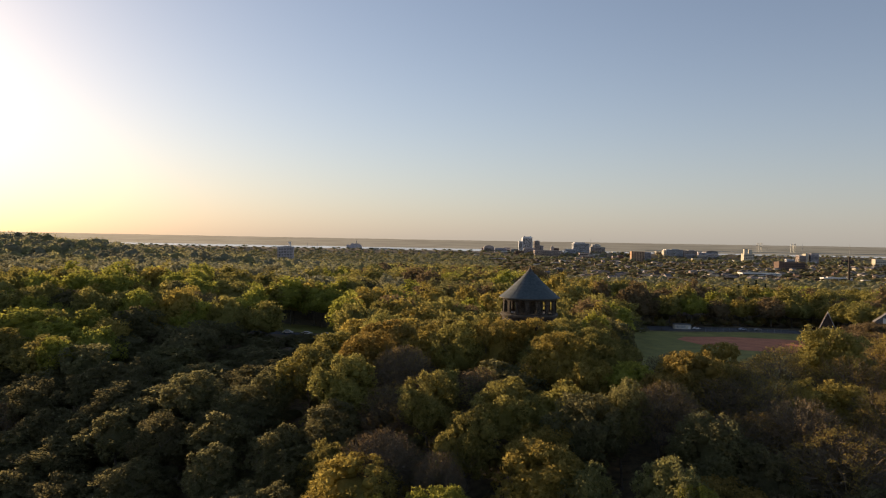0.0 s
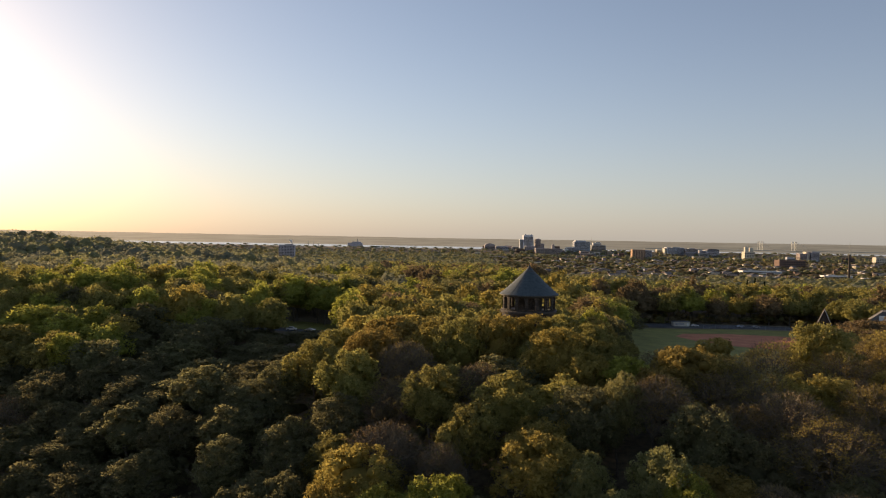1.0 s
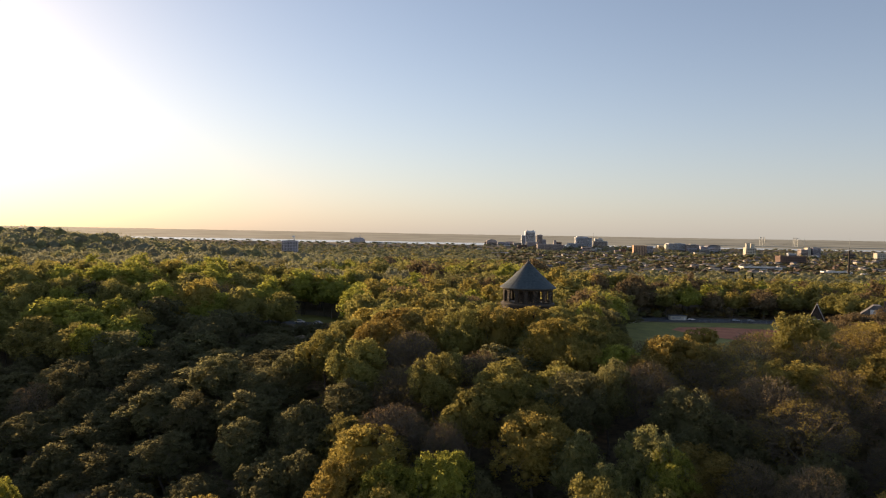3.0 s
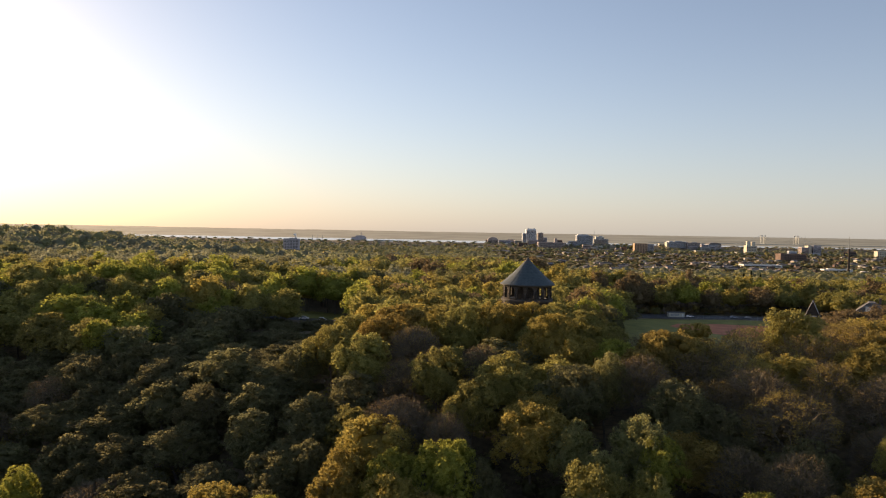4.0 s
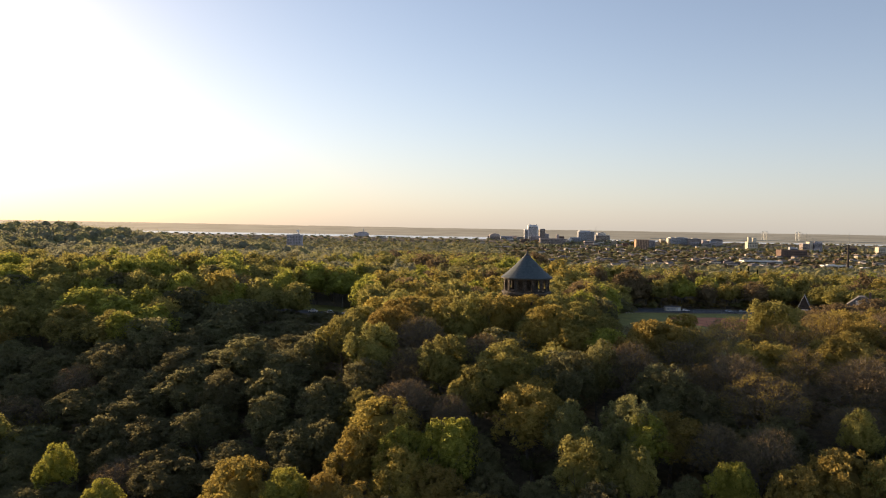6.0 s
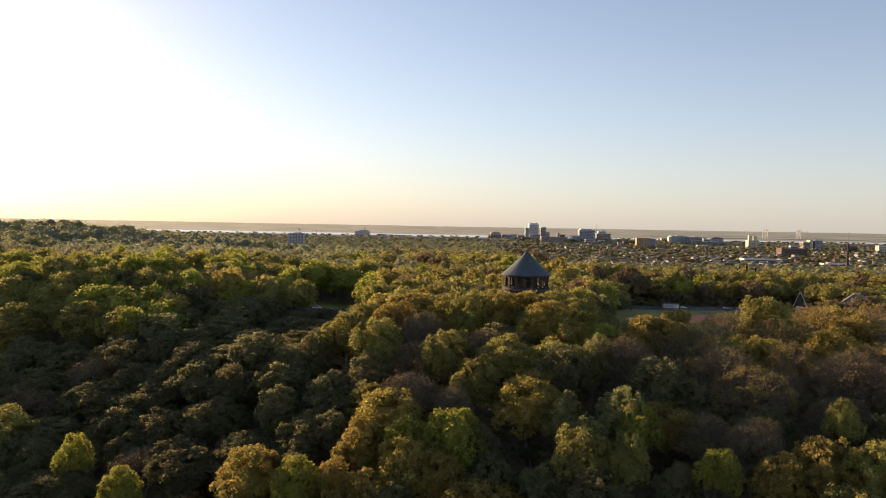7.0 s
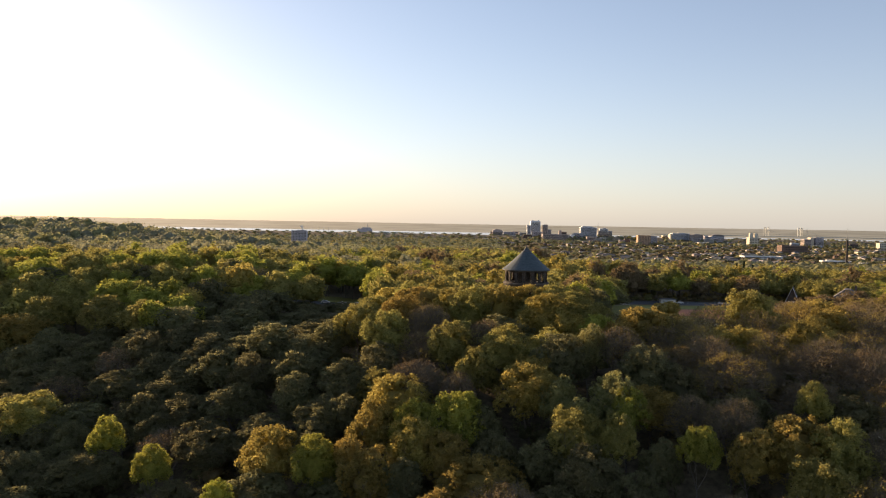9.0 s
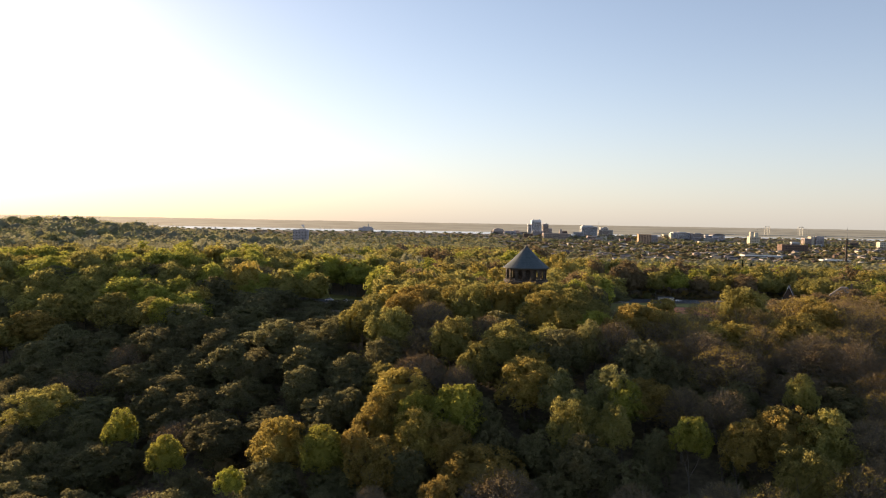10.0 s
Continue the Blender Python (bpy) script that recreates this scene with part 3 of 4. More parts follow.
WORDS = {
    "olive": "broad oak with yellow-olive young spring leaves",
    "gold": "rounded oak in golden-orange spring bloom",
    "bright": "maple with fresh bright green spring leaves",
    "dark": "dense tree with dark leaves, in the valley toned for shade",
    "russet": "half-bare tree with russet buds and brown twigs",
    "thin": "open tree with sparse golden leaves and visible limbs",
    "pale": "tree with pale greyish-green blossom",
    "conifer": "narrow dark green conifer",
}


def tree(x, y, kind, shape, level, R, H, turn):
    z = float(land(x, y)) - 0.2
    m = pose(x, y, z, 0, 0, turn) @ Matrix.Diagonal((R / UNIT_R * (0.88 + 0.05 * (shape % 6)), R / UNIT_R, H / UNIT_H, 1))
    t = new("tree")
    t.empty_display_size = 0.5
    t.matrix_world = m
    tagged(t, WORDS[kind], "tree", "trees of the wooded hillside")
    for nm, me in (("trunk", (TRUNKS if level < 2 or kind in ("russet", "thin") else PLAIN_TRUNKS)[shape % 5]), ("crown", crown_mesh(kind, shape % SHAPES, level))):
        o = new(nm, me)
        o.parent = t
    # the crown keeps its round shape at the top of a tall stem
    k = min(1.0, 1.12 * R / UNIT_R * UNIT_H / H)
    o.location, o.scale = (0, 0, UNIT_H * (1 - k)), (1, 1, k)


def free(x, y, r=4.0):
    """True where a tree may stand: not in the tower, the field, the lane or the lawn."""
    if math.hypot(x, y) < 12.5 + r * 0.4:
        return False
    if 0 < y < 226 and 27 + 0.25 * y < x < min(86 + 0.56 * y, 200):
        return False
    if -30 < y <= 0 and 24 < x < 86:
        return False
    if -98 < x < -64 and 64 < y < 112:
        return False
    if 160 < x < 214 and 140 < y < 190:
        return False
    return True


# trees that stand out, by place, top height and crown radius
taken = []


def standout(x, y, top, R, kind, shape):
    level = 0 if y < -15 else 1 if y < 30 else 2
    H = top - float(land(x, y)) + 0.2
    tree(x, y, kind, shape, level, R, H, (shape * 77) % 360)
    taken.append((x, y, R))


standout(-67.6, -84.6, -5.2, 9.1, "gold", 0)
standout(-56.1, -90.8, -5.2, 5.6, "bright", 5)
standout(-43.8, -80.4, 0.8, 6.6, "gold", 10)
standout(-47.6, -92.5, -4.5, 3.9, "gold", 15)
standout(-23.8, -83.5, 3.4, 7.6, "bright", 20)
standout(-34.4, -82.7, 1.6, 5.8, "bright", 25)
standout(-38.8, -72.5, 4.9, 9.6, "gold", 30)
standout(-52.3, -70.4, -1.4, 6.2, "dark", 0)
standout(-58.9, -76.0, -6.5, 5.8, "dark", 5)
standout(-34.4, -65.2, 7.3, 8.3, "russet", 10)
standout(-23.8, -73.0, 6.0, 4.6, "russet", 15)
standout(-6.2, -77.6, 9.1, 9.2, "gold", 20)
standout(-0.2, -83.5, 7.8, 5.5, "pale", 25)
standout(12.5, -85.4, 9.4, 7.9, "pale", 30)
standout(13.8, -91.4, 7.1, 4.9, "bright", 0)
standout(3.0, -92.1, 4.7, 4.6, "pale", 5)
standout(1.6, -94.9, 3.4, 7.2, "olive", 10)
standout(9.6, -99.1, 3.3, 5.1, "olive", 15)
standout(24.9, -106.1, 2.9, 4.5, "bright", 20)
standout(17.7, -103.3, -0.6, 5.0, "dark", 25)
standout(43.4, -107.2, 5.9, 8.1, "gold", 30)
standout(50.7, -110.4, 6.2, 7.5, "olive", 0)
standout(34.3, -109.1, 3.4, 5.3, "gold", 5)
standout(41.9, -118.7, 1.1, 7.0, "olive", 10)
standout(-27.8, -113.5, -8.3, 5.0, "gold", 15)
standout(-42.2, -111.9, -11.3, 4.2, "russet", 20)
standout(-148.0, -46.9, -8.8, 11.0, "olive", 25)
standout(-130.5, -56.0, -14.1, 7.2, "dark", 30)
standout(-114.8, -67.7, -8.8, 4.9, "bright", 0)
standout(-95.5, -84.8, -10.4, 4.6, "bright", 5)
standout(-74.3, -102.0, -11.6, 3.0, "bright", 10)
standout(-68.4, -56.0, 0.9, 7.7, "dark", 15)
standout(-84.3, -40.9, 3.2, 7.6, "dark", 20)
standout(-56.0, -53.3, 4.8, 6.8, "dark", 25)
standout(-18.6, -65.7, 11.6, 7.1, "olive", 30)
standout(-26.2, -50.5, 15.5, 8.1, "olive", 0)
standout(-11.2, -56.6, 15.8, 8.7, "olive", 5)
standout(-32.6, -30.1, 17.6, 7.5, "russet", 10)
standout(-22.5, -4.0, 20.7, 11.0, "olive", 15)
standout(-37.5, -4.8, 20.5, 10.0, "gold", 20)
standout(-42.4, -20.1, 19.5, 8.4, "gold", 25)
standout(-54.6, -27.3, 17.6, 8.7, "olive", 30)
standout(-45.5, -37.4, 16.4, 9.6, "olive", 0)
standout(-88.3, 15.3, 5.0, 6.4, "dark", 5)
standout(-61.3, -27.8, 12.1, 6.8, "dark", 10)
standout(0.8, -24.1, 20.6, 8.5, "olive", 15)
standout(11.5, -17.0, 20.9, 9.1, "olive", 20)
standout(14.4, -36.8, 20.4, 6.2, "olive", 25)
standout(28.3, -46.6, 20.2, 9.6, "gold", 30)
standout(38.1, -36.8, 20.7, 8.5, "gold", 0)
standout(48.2, -43.8, 20.7, 8.4, "thin", 5)
standout(62.0, -38.0, 24.8, 8.8, "olive", 10)
standout(58.3, -53.6, 20.5, 8.7, "thin", 15)
standout(79.5, -35.8, 20.9, 9.1, "thin", 20)
standout(82.5, -44.0, 20.9, 8.9, "gold", 25)
standout(93.3, -47.7, 20.9, 9.5, "thin", 30)
standout(54.3, -70.4, 17.6, 8.0, "thin", 0)
standout(63.3, -78.5, 16.9, 8.7, "russet", 5)
standout(76.3, -72.5, 18.4, 9.2, "thin", 10)
standout(39.2, -71.9, 16.1, 8.5, "russet", 15)
standout(18.4, -61.6, 16.3, 7.9, "russet", 20)
standout(10.6, -62.0, 17.0, 6.2, "pale", 25)
standout(28.1, -80.3, 10.2, 8.0, "dark", 30)
standout(50.9, -98.6, 10.9, 4.2, "olive", 0)
standout(57.8, -99.4, 8.2, 7.7, "dark", 5)
# valley trees in dark leaf colour, painting the shaded belt
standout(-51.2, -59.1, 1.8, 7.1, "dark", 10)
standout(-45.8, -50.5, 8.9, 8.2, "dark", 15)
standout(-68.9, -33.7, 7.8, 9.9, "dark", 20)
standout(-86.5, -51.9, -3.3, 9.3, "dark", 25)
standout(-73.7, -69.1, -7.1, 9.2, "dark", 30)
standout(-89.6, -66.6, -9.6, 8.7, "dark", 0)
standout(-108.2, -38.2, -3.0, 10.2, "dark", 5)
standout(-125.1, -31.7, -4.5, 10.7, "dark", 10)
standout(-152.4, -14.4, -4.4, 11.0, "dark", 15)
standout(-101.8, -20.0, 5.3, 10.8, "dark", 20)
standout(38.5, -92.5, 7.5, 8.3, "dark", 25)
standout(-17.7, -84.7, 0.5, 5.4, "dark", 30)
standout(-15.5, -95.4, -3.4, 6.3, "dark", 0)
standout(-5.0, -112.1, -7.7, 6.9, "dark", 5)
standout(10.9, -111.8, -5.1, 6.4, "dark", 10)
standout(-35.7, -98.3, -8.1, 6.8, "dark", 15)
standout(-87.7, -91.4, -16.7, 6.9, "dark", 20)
standout(-116.8, 74.6, 21.1, 11.0, "russet", 25)
standout(-158.5, 89.3, 25.3, 11.0, "bright", 30)
standout(-142.5, 45.0, 17.6, 9.5, "bright", 0)
standout(-149.5, 35.7, 15.4, 8.8, "bright", 5)
standout(-165.0, 46.3, 16.6, 11.0, "bright", 10)
standout(-160.8, 25.0, 12.0, 11.0, "olive", 15)
standout(-135.3, 8.6, 12.4, 5.2, "bright", 20)
standout(-186.8, 50.5, 16.3, 11.0, "olive", 25)
standout(-205.1, 43.6, 11.6, 11.0, "olive", 30)
standout(-187.3, 33.7, 10.5, 11.0, "olive", 0)
standout(-190.6, 19.6, 5.2, 10.7, "gold", 5)
standout(-197.9, 16.9, 2.8, 10.8, "olive", 10)
standout(-209.2, 67.9, 19.2, 11.0, "dark", 15)
standout(-163.3, 71.1, 21.2, 11.0, "dark", 20)
standout(-131.4, 96.4, 23.2, 11.0, "dark", 25)
standout(-128.8, 47.4, 17.2, 11.0, "dark", 30)
standout(-18, -20, 23.0, 7.5, "olive", 4)
standout(-10, -21, 23.6, 7.2, "gold", 9)
standout(-2, -20, 23.5, 7.4, "gold", 13)
standout(6, -21, 23.7, 7.2, "olive", 17)
standout(14, -19, 23.3, 6.5, "gold", 22)
standout(2, -37, 22.5, 9.0, "gold", 27)
standout(11, -30, 22.6, 6.5, "olive", 31)
standout(13, -13, 22.2, 4.8, "bright", 6)
standout(20, 8, 22.4, 6.0, "dark", 1)
standout(18, -1, 23.2, 4.0, "bright", 20)
standout(27, 14, 20.0, 6.0, "dark", 4)
standout(158, 140, 3.0, 6.0, "olive", 8)
standout(172, 148, 2.4, 5.0, "gold", 12)
standout(188, 152, 3.0, 6.0, "russet", 16)
standout(102, 211, -1.2, 2.6, "pale", 3)
standout(198, 158, 4.2, 5.0, "thin", 7)


def conifer(x, y, H, R):
    """A narrow spruce: whorls of drooping needle sprays round a straight stem."""
    z = float(land(x, y)) - 0.2
    t = thing("conifer", pose(x, y, z, 0, 0, (x * 7) % 360), "narrow dark green conifer among leafy trees", "conifer", "conifers")
    verts, faces = [], []
    limb(verts, faces, Vector((0, 0, -0.5)), Vector((0, 0, H * 0.95)), 0.35, 0.05, 7)
    part("trunk", mesh_of("trunk", verts, faces, BARK, True), BARK, t)
    rng = np.random.default_rng(int(abs(x)))
    n = 1500
    u = rng.uniform(0, 1, n) ** 1.4
    th = rng.uniform(0, 6.283, n)
    tier = 0.75 + 0.25 * np.abs(np.sin(u * 34))
    rr = R * (1 - u) * tier * rng.uniform(0.4, 1.0, n) + 0.1
    pos = np.stack([rr * np.cos(th), rr * np.sin(th), 1.8 + u * (H - 2)], 1)
    d = np.stack([np.cos(th) * 0.5, np.sin(th) * 0.5, np.full(n, 0.8)], 1)
    V = sprays(rng, pos, d, 0.8)
    part("crown", mesh_np("crown", V, np.arange(len(V), dtype=np.int32).reshape(-1, 3), [LEAF["conifer"]]), None, t)


for x, y, H, R in ((246, 430, 23, 3.6), (252, 428, 25, 3.8), (259, 425, 22, 3.4), (240, 436, 19, 3.2), (-282, 905, 26, 4.5), (-306, 900, 23, 4.2)):
    conifer(x, y, H, R)

rnd = random.Random(11)


def kind_at(x, y):
    """Which sort grows there: green and darkened to paint shade in the valley, golden on the crest, brown and bare to
    the east.
    """
    v = rnd.random()
    p = -y - 0.45 * x
    # far hills take the paled sorts, haze put into leaf colour
    if x < -50 and 55 < y < 230:
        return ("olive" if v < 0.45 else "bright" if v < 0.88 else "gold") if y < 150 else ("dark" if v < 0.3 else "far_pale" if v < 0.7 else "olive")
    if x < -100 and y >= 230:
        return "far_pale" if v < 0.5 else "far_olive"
    if x > 50 and 150 <= y < 300:
        return "russet" if v < 0.24 else "olive" if v < 0.6 else "gold" if v < 0.82 else "bright"
    if y >= 150:
        return "olive" if v < 0.42 else "pale" if v < 0.60 else "russet" if v < 0.76 else "gold" if v < 0.88 else "bright"
    # dark leaf colour stands in for the ridge's shade on this slope
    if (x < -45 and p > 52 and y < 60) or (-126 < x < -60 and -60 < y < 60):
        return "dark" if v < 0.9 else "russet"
    if (x > 24 and y < 20) or (x > 90 and y < 165):
        return "russet" if v < 0.55 else "thin" if v < 0.92 else "gold"
    if p > 62:
        return "dark" if v < 0.40 else "olive" if v < 0.70 else "russet" if v < 0.86 else "gold"
    return "olive" if v < 0.50 else "gold" if v < 0.72 else "bright" if v < 0.80 else "russet" if v < 0.92 else "dark"


def scatter(y0, y1, gap, pad):
    """Places on a shaken grid within the stretch of land that is seen."""
    out = []
    y = y0
    while y < y1:
        half = 0.655 * (y + 262) + pad
        n = int(2 * half / gap)
        for i in range(n + 1):
            x = -25 - half + i * gap + rnd.uniform(-0.42, 0.42) * gap
            yy = y + rnd.uniform(-0.42, 0.42) * gap
            out.append((x, yy))
        y += gap * 0.92
    return out


singles = 0
rest = []
for x, y in scatter(-146, 64, 10.8, 14):
    if not free(x, y):
        continue
    if y < -112 and x < -30:
        continue
    R = rnd.uniform(6.2, 9.4)
    if any((x - a) ** 2 + (y - b) ** 2 < (0.47 * (R + r)) ** 2 for a, b, r in taken):
        continue
    taken.append((x, y, R))
    k = kind_at(x, y)
    H = rnd.uniform(16.5, 22.0) + (1.5 if k == "bright" else 0) - (1.0 if k == "russet" else 0)
    if (x < -45 and -y - 0.45 * x > 52 and y < 40) or (-126 < x < -60 and -60 < y < 60):
        H -= rnd.uniform(3.5, 6.0)
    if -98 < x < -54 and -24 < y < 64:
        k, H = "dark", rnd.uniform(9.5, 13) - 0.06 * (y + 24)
    near = y < -28
    if singles < 212 and (near or y < 25):
        tree(x, y, k, rnd.randrange(35), 0 if y < -55 else 1 if y < 0 else 2, R, H, rnd.uniform(0, 360))
        singles += 1
    else:
        rest.append((x, y, k, R, H))


# ---- woods farther off: uncountable, one object for each sort ----
class Wood:
    def __init__(self):
        self.V, self.F, self.S, self.n = {}, {}, {}, {}

    def add(self, kind, V, F, S):
        k = self.n.get(kind, 0)
        self.V.setdefault(kind, []).append(V)
        self.F.setdefault(kind, []).append(F + k)
        self.S.setdefault(kind, []).append(S)
        self.n[kind] = k + len(V)

    def build(self, name, label):
        for kind in self.V:
            me = mesh_np(name, np.vstack(self.V[kind]), np.vstack(self.F[kind]), [LEAF[kind]], None, np.concatenate(self.S[kind]))
            tagged(new(name, me), label % kind_word[kind], "woodland", kind="stuff")


# dark also holds trees toned down for the valley's shade
kind_word = {"olive": "yellow-olive", "gold": "golden", "bright": "fresh green", "dark": "dark green", "russet": "brown half-bare", "thin": "sparse golden", "pale": "pale", "far_olive": "olive", "far_pale": "grey-green", "conifer": "dark conifer"}


def templates(n, leaves, size, boughs, tufts, spread=0.6, core=2, fill=0.7):
    out = []
    for i in range(n):
        rng = np.random.default_rng(500 + i + leaves)
        out.append(crown_cloud(rng, UNIT_R, UNIT_H, 5.0, boughs, tufts, leaves, size, core, spread, fill))
    return out


def plant(wood, tpl, rows):
    for x, y, k, R, H in rows:
        T, F, S = tpl[rnd.randrange(len(tpl))]
        q = rnd.uniform(0, 6.283)
        c, s = math.cos(q) * R / UNIT_R, math.sin(q) * R / UNIT_R
        z = float(land(x, y)) - 0.3
        tall = min(H, 1.12 * R / UNIT_R * UNIT_H)
        wood.add(k, np.stack([x + T[:, 0] * c - T[:, 1] * s, y + T[:, 0] * s + T[:, 1] * c, z + H - tall + T[:, 2] * tall / UNIT_H], 1), F, S)


middle = Wood()
TPL1 = templates(14, 1600, 0.64, 28, 9)
TPL1B = templates(14, 1050, 0.8, 24, 7, 0.5)
for x, y in scatter(64, 300, 14.0, 12):
    if free(x, y):
        k = kind_at(x, y)
        rest.append((x, y, k, rnd.uniform(6.8, 11.0), rnd.uniform(15, 23.5) if x < 40 else rnd.uniform(15, 27) if y > 228 else rnd.uniform(14, 19)))
plant(middle, TPL1, [q for q in rest if q[1] < 150])
plant(middle, TPL1B, [q for q in rest if q[1] >= 150])
# the wood goes on behind and below the eye
back = Wood()
TPLZ = templates(6, 420, 0.8, 12, 6, 0.5, 2)
rows = []
for i in range(26):
    for j in range(16):
        x, y = -190 + i * 13.5 + rnd.uniform(-5, 5), -162 - j * 12.5 + rnd.uniform(-5, 5)
        rows.append((x, y, kind_at(x, y), rnd.uniform(6.5, 9), rnd.uniform(15, 20)))
plant(back, TPLZ, rows)
back.build("valley_woodland", "%s woodland on the valley slope")

under = Wood()
TPLU = templates(8, 120, 1.2, 5, 4, 0.6, 1)
rows = []
for x, y in scatter(-140, 0, 7.6, 8):
    if free(x, y) and not (y < -112 and x < -30) and rnd.random() < 0.5:
        v = rnd.random()
        rows.append((x, y, "dark" if v < 0.5 else "russet" if v < 0.75 else "olive", rnd.uniform(3.0, 5.0), rnd.uniform(6, 11.5)))
for i in range(120):
    rows.append((60 + 1.35 * i + rnd.uniform(-1, 1), 231 + rnd.uniform(-3, 9), rnd.choice(["russet", "russet", "pale", "gold"]), rnd.uniform(1.6, 3.4), rnd.uniform(2, 8)))
for i in range(70):
    rows.append((rnd.uniform(22, 64), rnd.uniform(-32, 12), rnd.choice(["russet", "dark", "olive"]), rnd.uniform(2.6, 4.4), rnd.uniform(5, 8.5)))
plant(under, TPLU, rows)
under.build("understorey", "%s shrubs and saplings under the trees")
middle.build("woodland", "%s spring woodland round the park")
# plain stems under the woodland crowns
verts, faces = [], []
for x, y, k, R, H in rest:
    z = float(land(x, y))
    fork = Vector((x + rnd.uniform(-0.5, 0.5), y, z + H * 0.36))
    limb(verts, faces, Vector((x, y, z - 0.5)), fork, 0.32, 0.22, 5)
    for _ in range(4 if y < 160 else 2):
        q = rnd.uniform(0, 6.283)
        limb(verts, faces, fork, fork + Vector((math.cos(q) * R * 0.5, math.sin(q) * R * 0.5, H * rnd.uniform(0.22, 0.38))), 0.17, 0.07, 4)
tagged(new("woodland_stems", mesh_of("woodland_stems", verts, faces, BARK, True)), "dark bare stems under woodland crowns", "woodland", kind="stuff")

far_wood = Wood()
TPL2 = templates(16, 100, 1.15, 8, 4, 0.4, 2, 0.84)
rows = []
for x, y in scatter(300, 800, 15.0, 10):
    if -250 < x < -180 and 430 < y < 486:
        continue
    k = kind_at(x, y)
    rows.append((x, y, k if k != "bright" or rnd.random() < 0.5 else "olive", rnd.uniform(7, 10.5), rnd.uniform(13, 21)))
plant(far_wood, TPL2, rows)
far_wood.build("distant_woodland", "%s woods towards the city")

last_wood = Wood()
TPL3 = templates(12, 30, 2.2, 3, 3, 0.3, 1, 0.95)
rows = []
y = 800.0
while y < 2990:
    gap = 18.5 + (y - 800) * 0.0105
    half = 0.655 * (y + 262)
    for i in range(int(2 * half / gap) + 1):
        x = -25 - half + i * gap + rnd.uniform(-0.45, 0.45) * gap
        yy = y + rnd.uniform(-0.45, 0.45) * gap
        town = x > 80 + 0.02 * y and 1150 < yy < 2500
        if town and rnd.random() < 0.34:
            continue
        v = rnd.random()
        # outside the town, leaf colours paled as painted haze
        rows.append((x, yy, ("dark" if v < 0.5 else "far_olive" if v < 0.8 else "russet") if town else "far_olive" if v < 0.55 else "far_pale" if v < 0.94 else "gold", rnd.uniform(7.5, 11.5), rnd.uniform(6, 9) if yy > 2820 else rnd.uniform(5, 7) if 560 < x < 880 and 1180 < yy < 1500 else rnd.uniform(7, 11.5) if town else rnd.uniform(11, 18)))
    y += gap * 0.9
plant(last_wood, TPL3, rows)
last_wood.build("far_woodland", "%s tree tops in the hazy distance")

# ---- the city ----
def block(name, x, y, w, d, top, mat, label, storeys=0, glass=True, roof=True, base=None, category="building", cap=0.0, columns=0):
    """A city building: body, parapet, window bands on the fronts that are seen, and a plant room on the roof."""
    g = float(land(x, y)) - 1.0 if base is None else base
    t = thing(name, pose(x, y, g), label, category)
    h = top - g
    bm = boxes((0, 0, 0, w, d, h))
    part("body", bm, mat, t)
    if roof:
        bm = boxes((0, -d / 2 + 0.4, h, w + 0.6, 0.8, 1.1), (0, d / 2 - 0.4, h, w + 0.6, 0.8, 1.1),
                   (-w / 2 + 0.4, 0, h, 0.8, d - 1.6, 1.1), (w / 2 - 0.4, 0, h, 0.8, d - 1.6, 1.1))
        part("parapet", bm, mat, t)
        part("roof_deck", boxes((0, 0, h, w - 1.6, d - 1.6, 0.4)), ROOFING, t)
    if cap:
        part("plant_room", boxes((0.1 * w, 0, h, w * 0.45, d * 0.5, cap)), CONCRETE, t)
    if storeys:
        sh = h / (storeys + 0.6)
        if columns:
            cw = w / columns
            me = None
            for s in range(storeys):
                for c in range(columns):
                    if me is None:
                        bm = boxes((0, 0, 0, cw * 0.55, 0.5, sh * 0.52))
                        o = part("window", bm, GLASS, t)
                        me = o.data
                    else:
                        o = part("window", me, GLASS, t)
                    o.location = (-w / 2 + cw * (c + 0.5), -d / 2 - 0.15, sh * (s + 0.55))
        else:
            me = side = None
            for s in range(storeys):
                z = sh * (s + 0.55)
                if me is None:
                    o = part("window_band", boxes((0, 0, 0, w * 0.92, 0.5, sh * 0.45)), GLASS, t)
                    me = o.data
                    o2 = part("side_window_band", boxes((0, 0, 0, 0.5, d * 0.9, sh * 0.45)), GLASS, t)
                    side = o2.data
                else:
                    o, o2 = part("window_band", me, GLASS, t), part("side_window_band", side, GLASS, t)
                o.location = (0, -d / 2 - 0.15, z)
                o2.location = (-w / 2 - 0.15, 0, z)
    return t


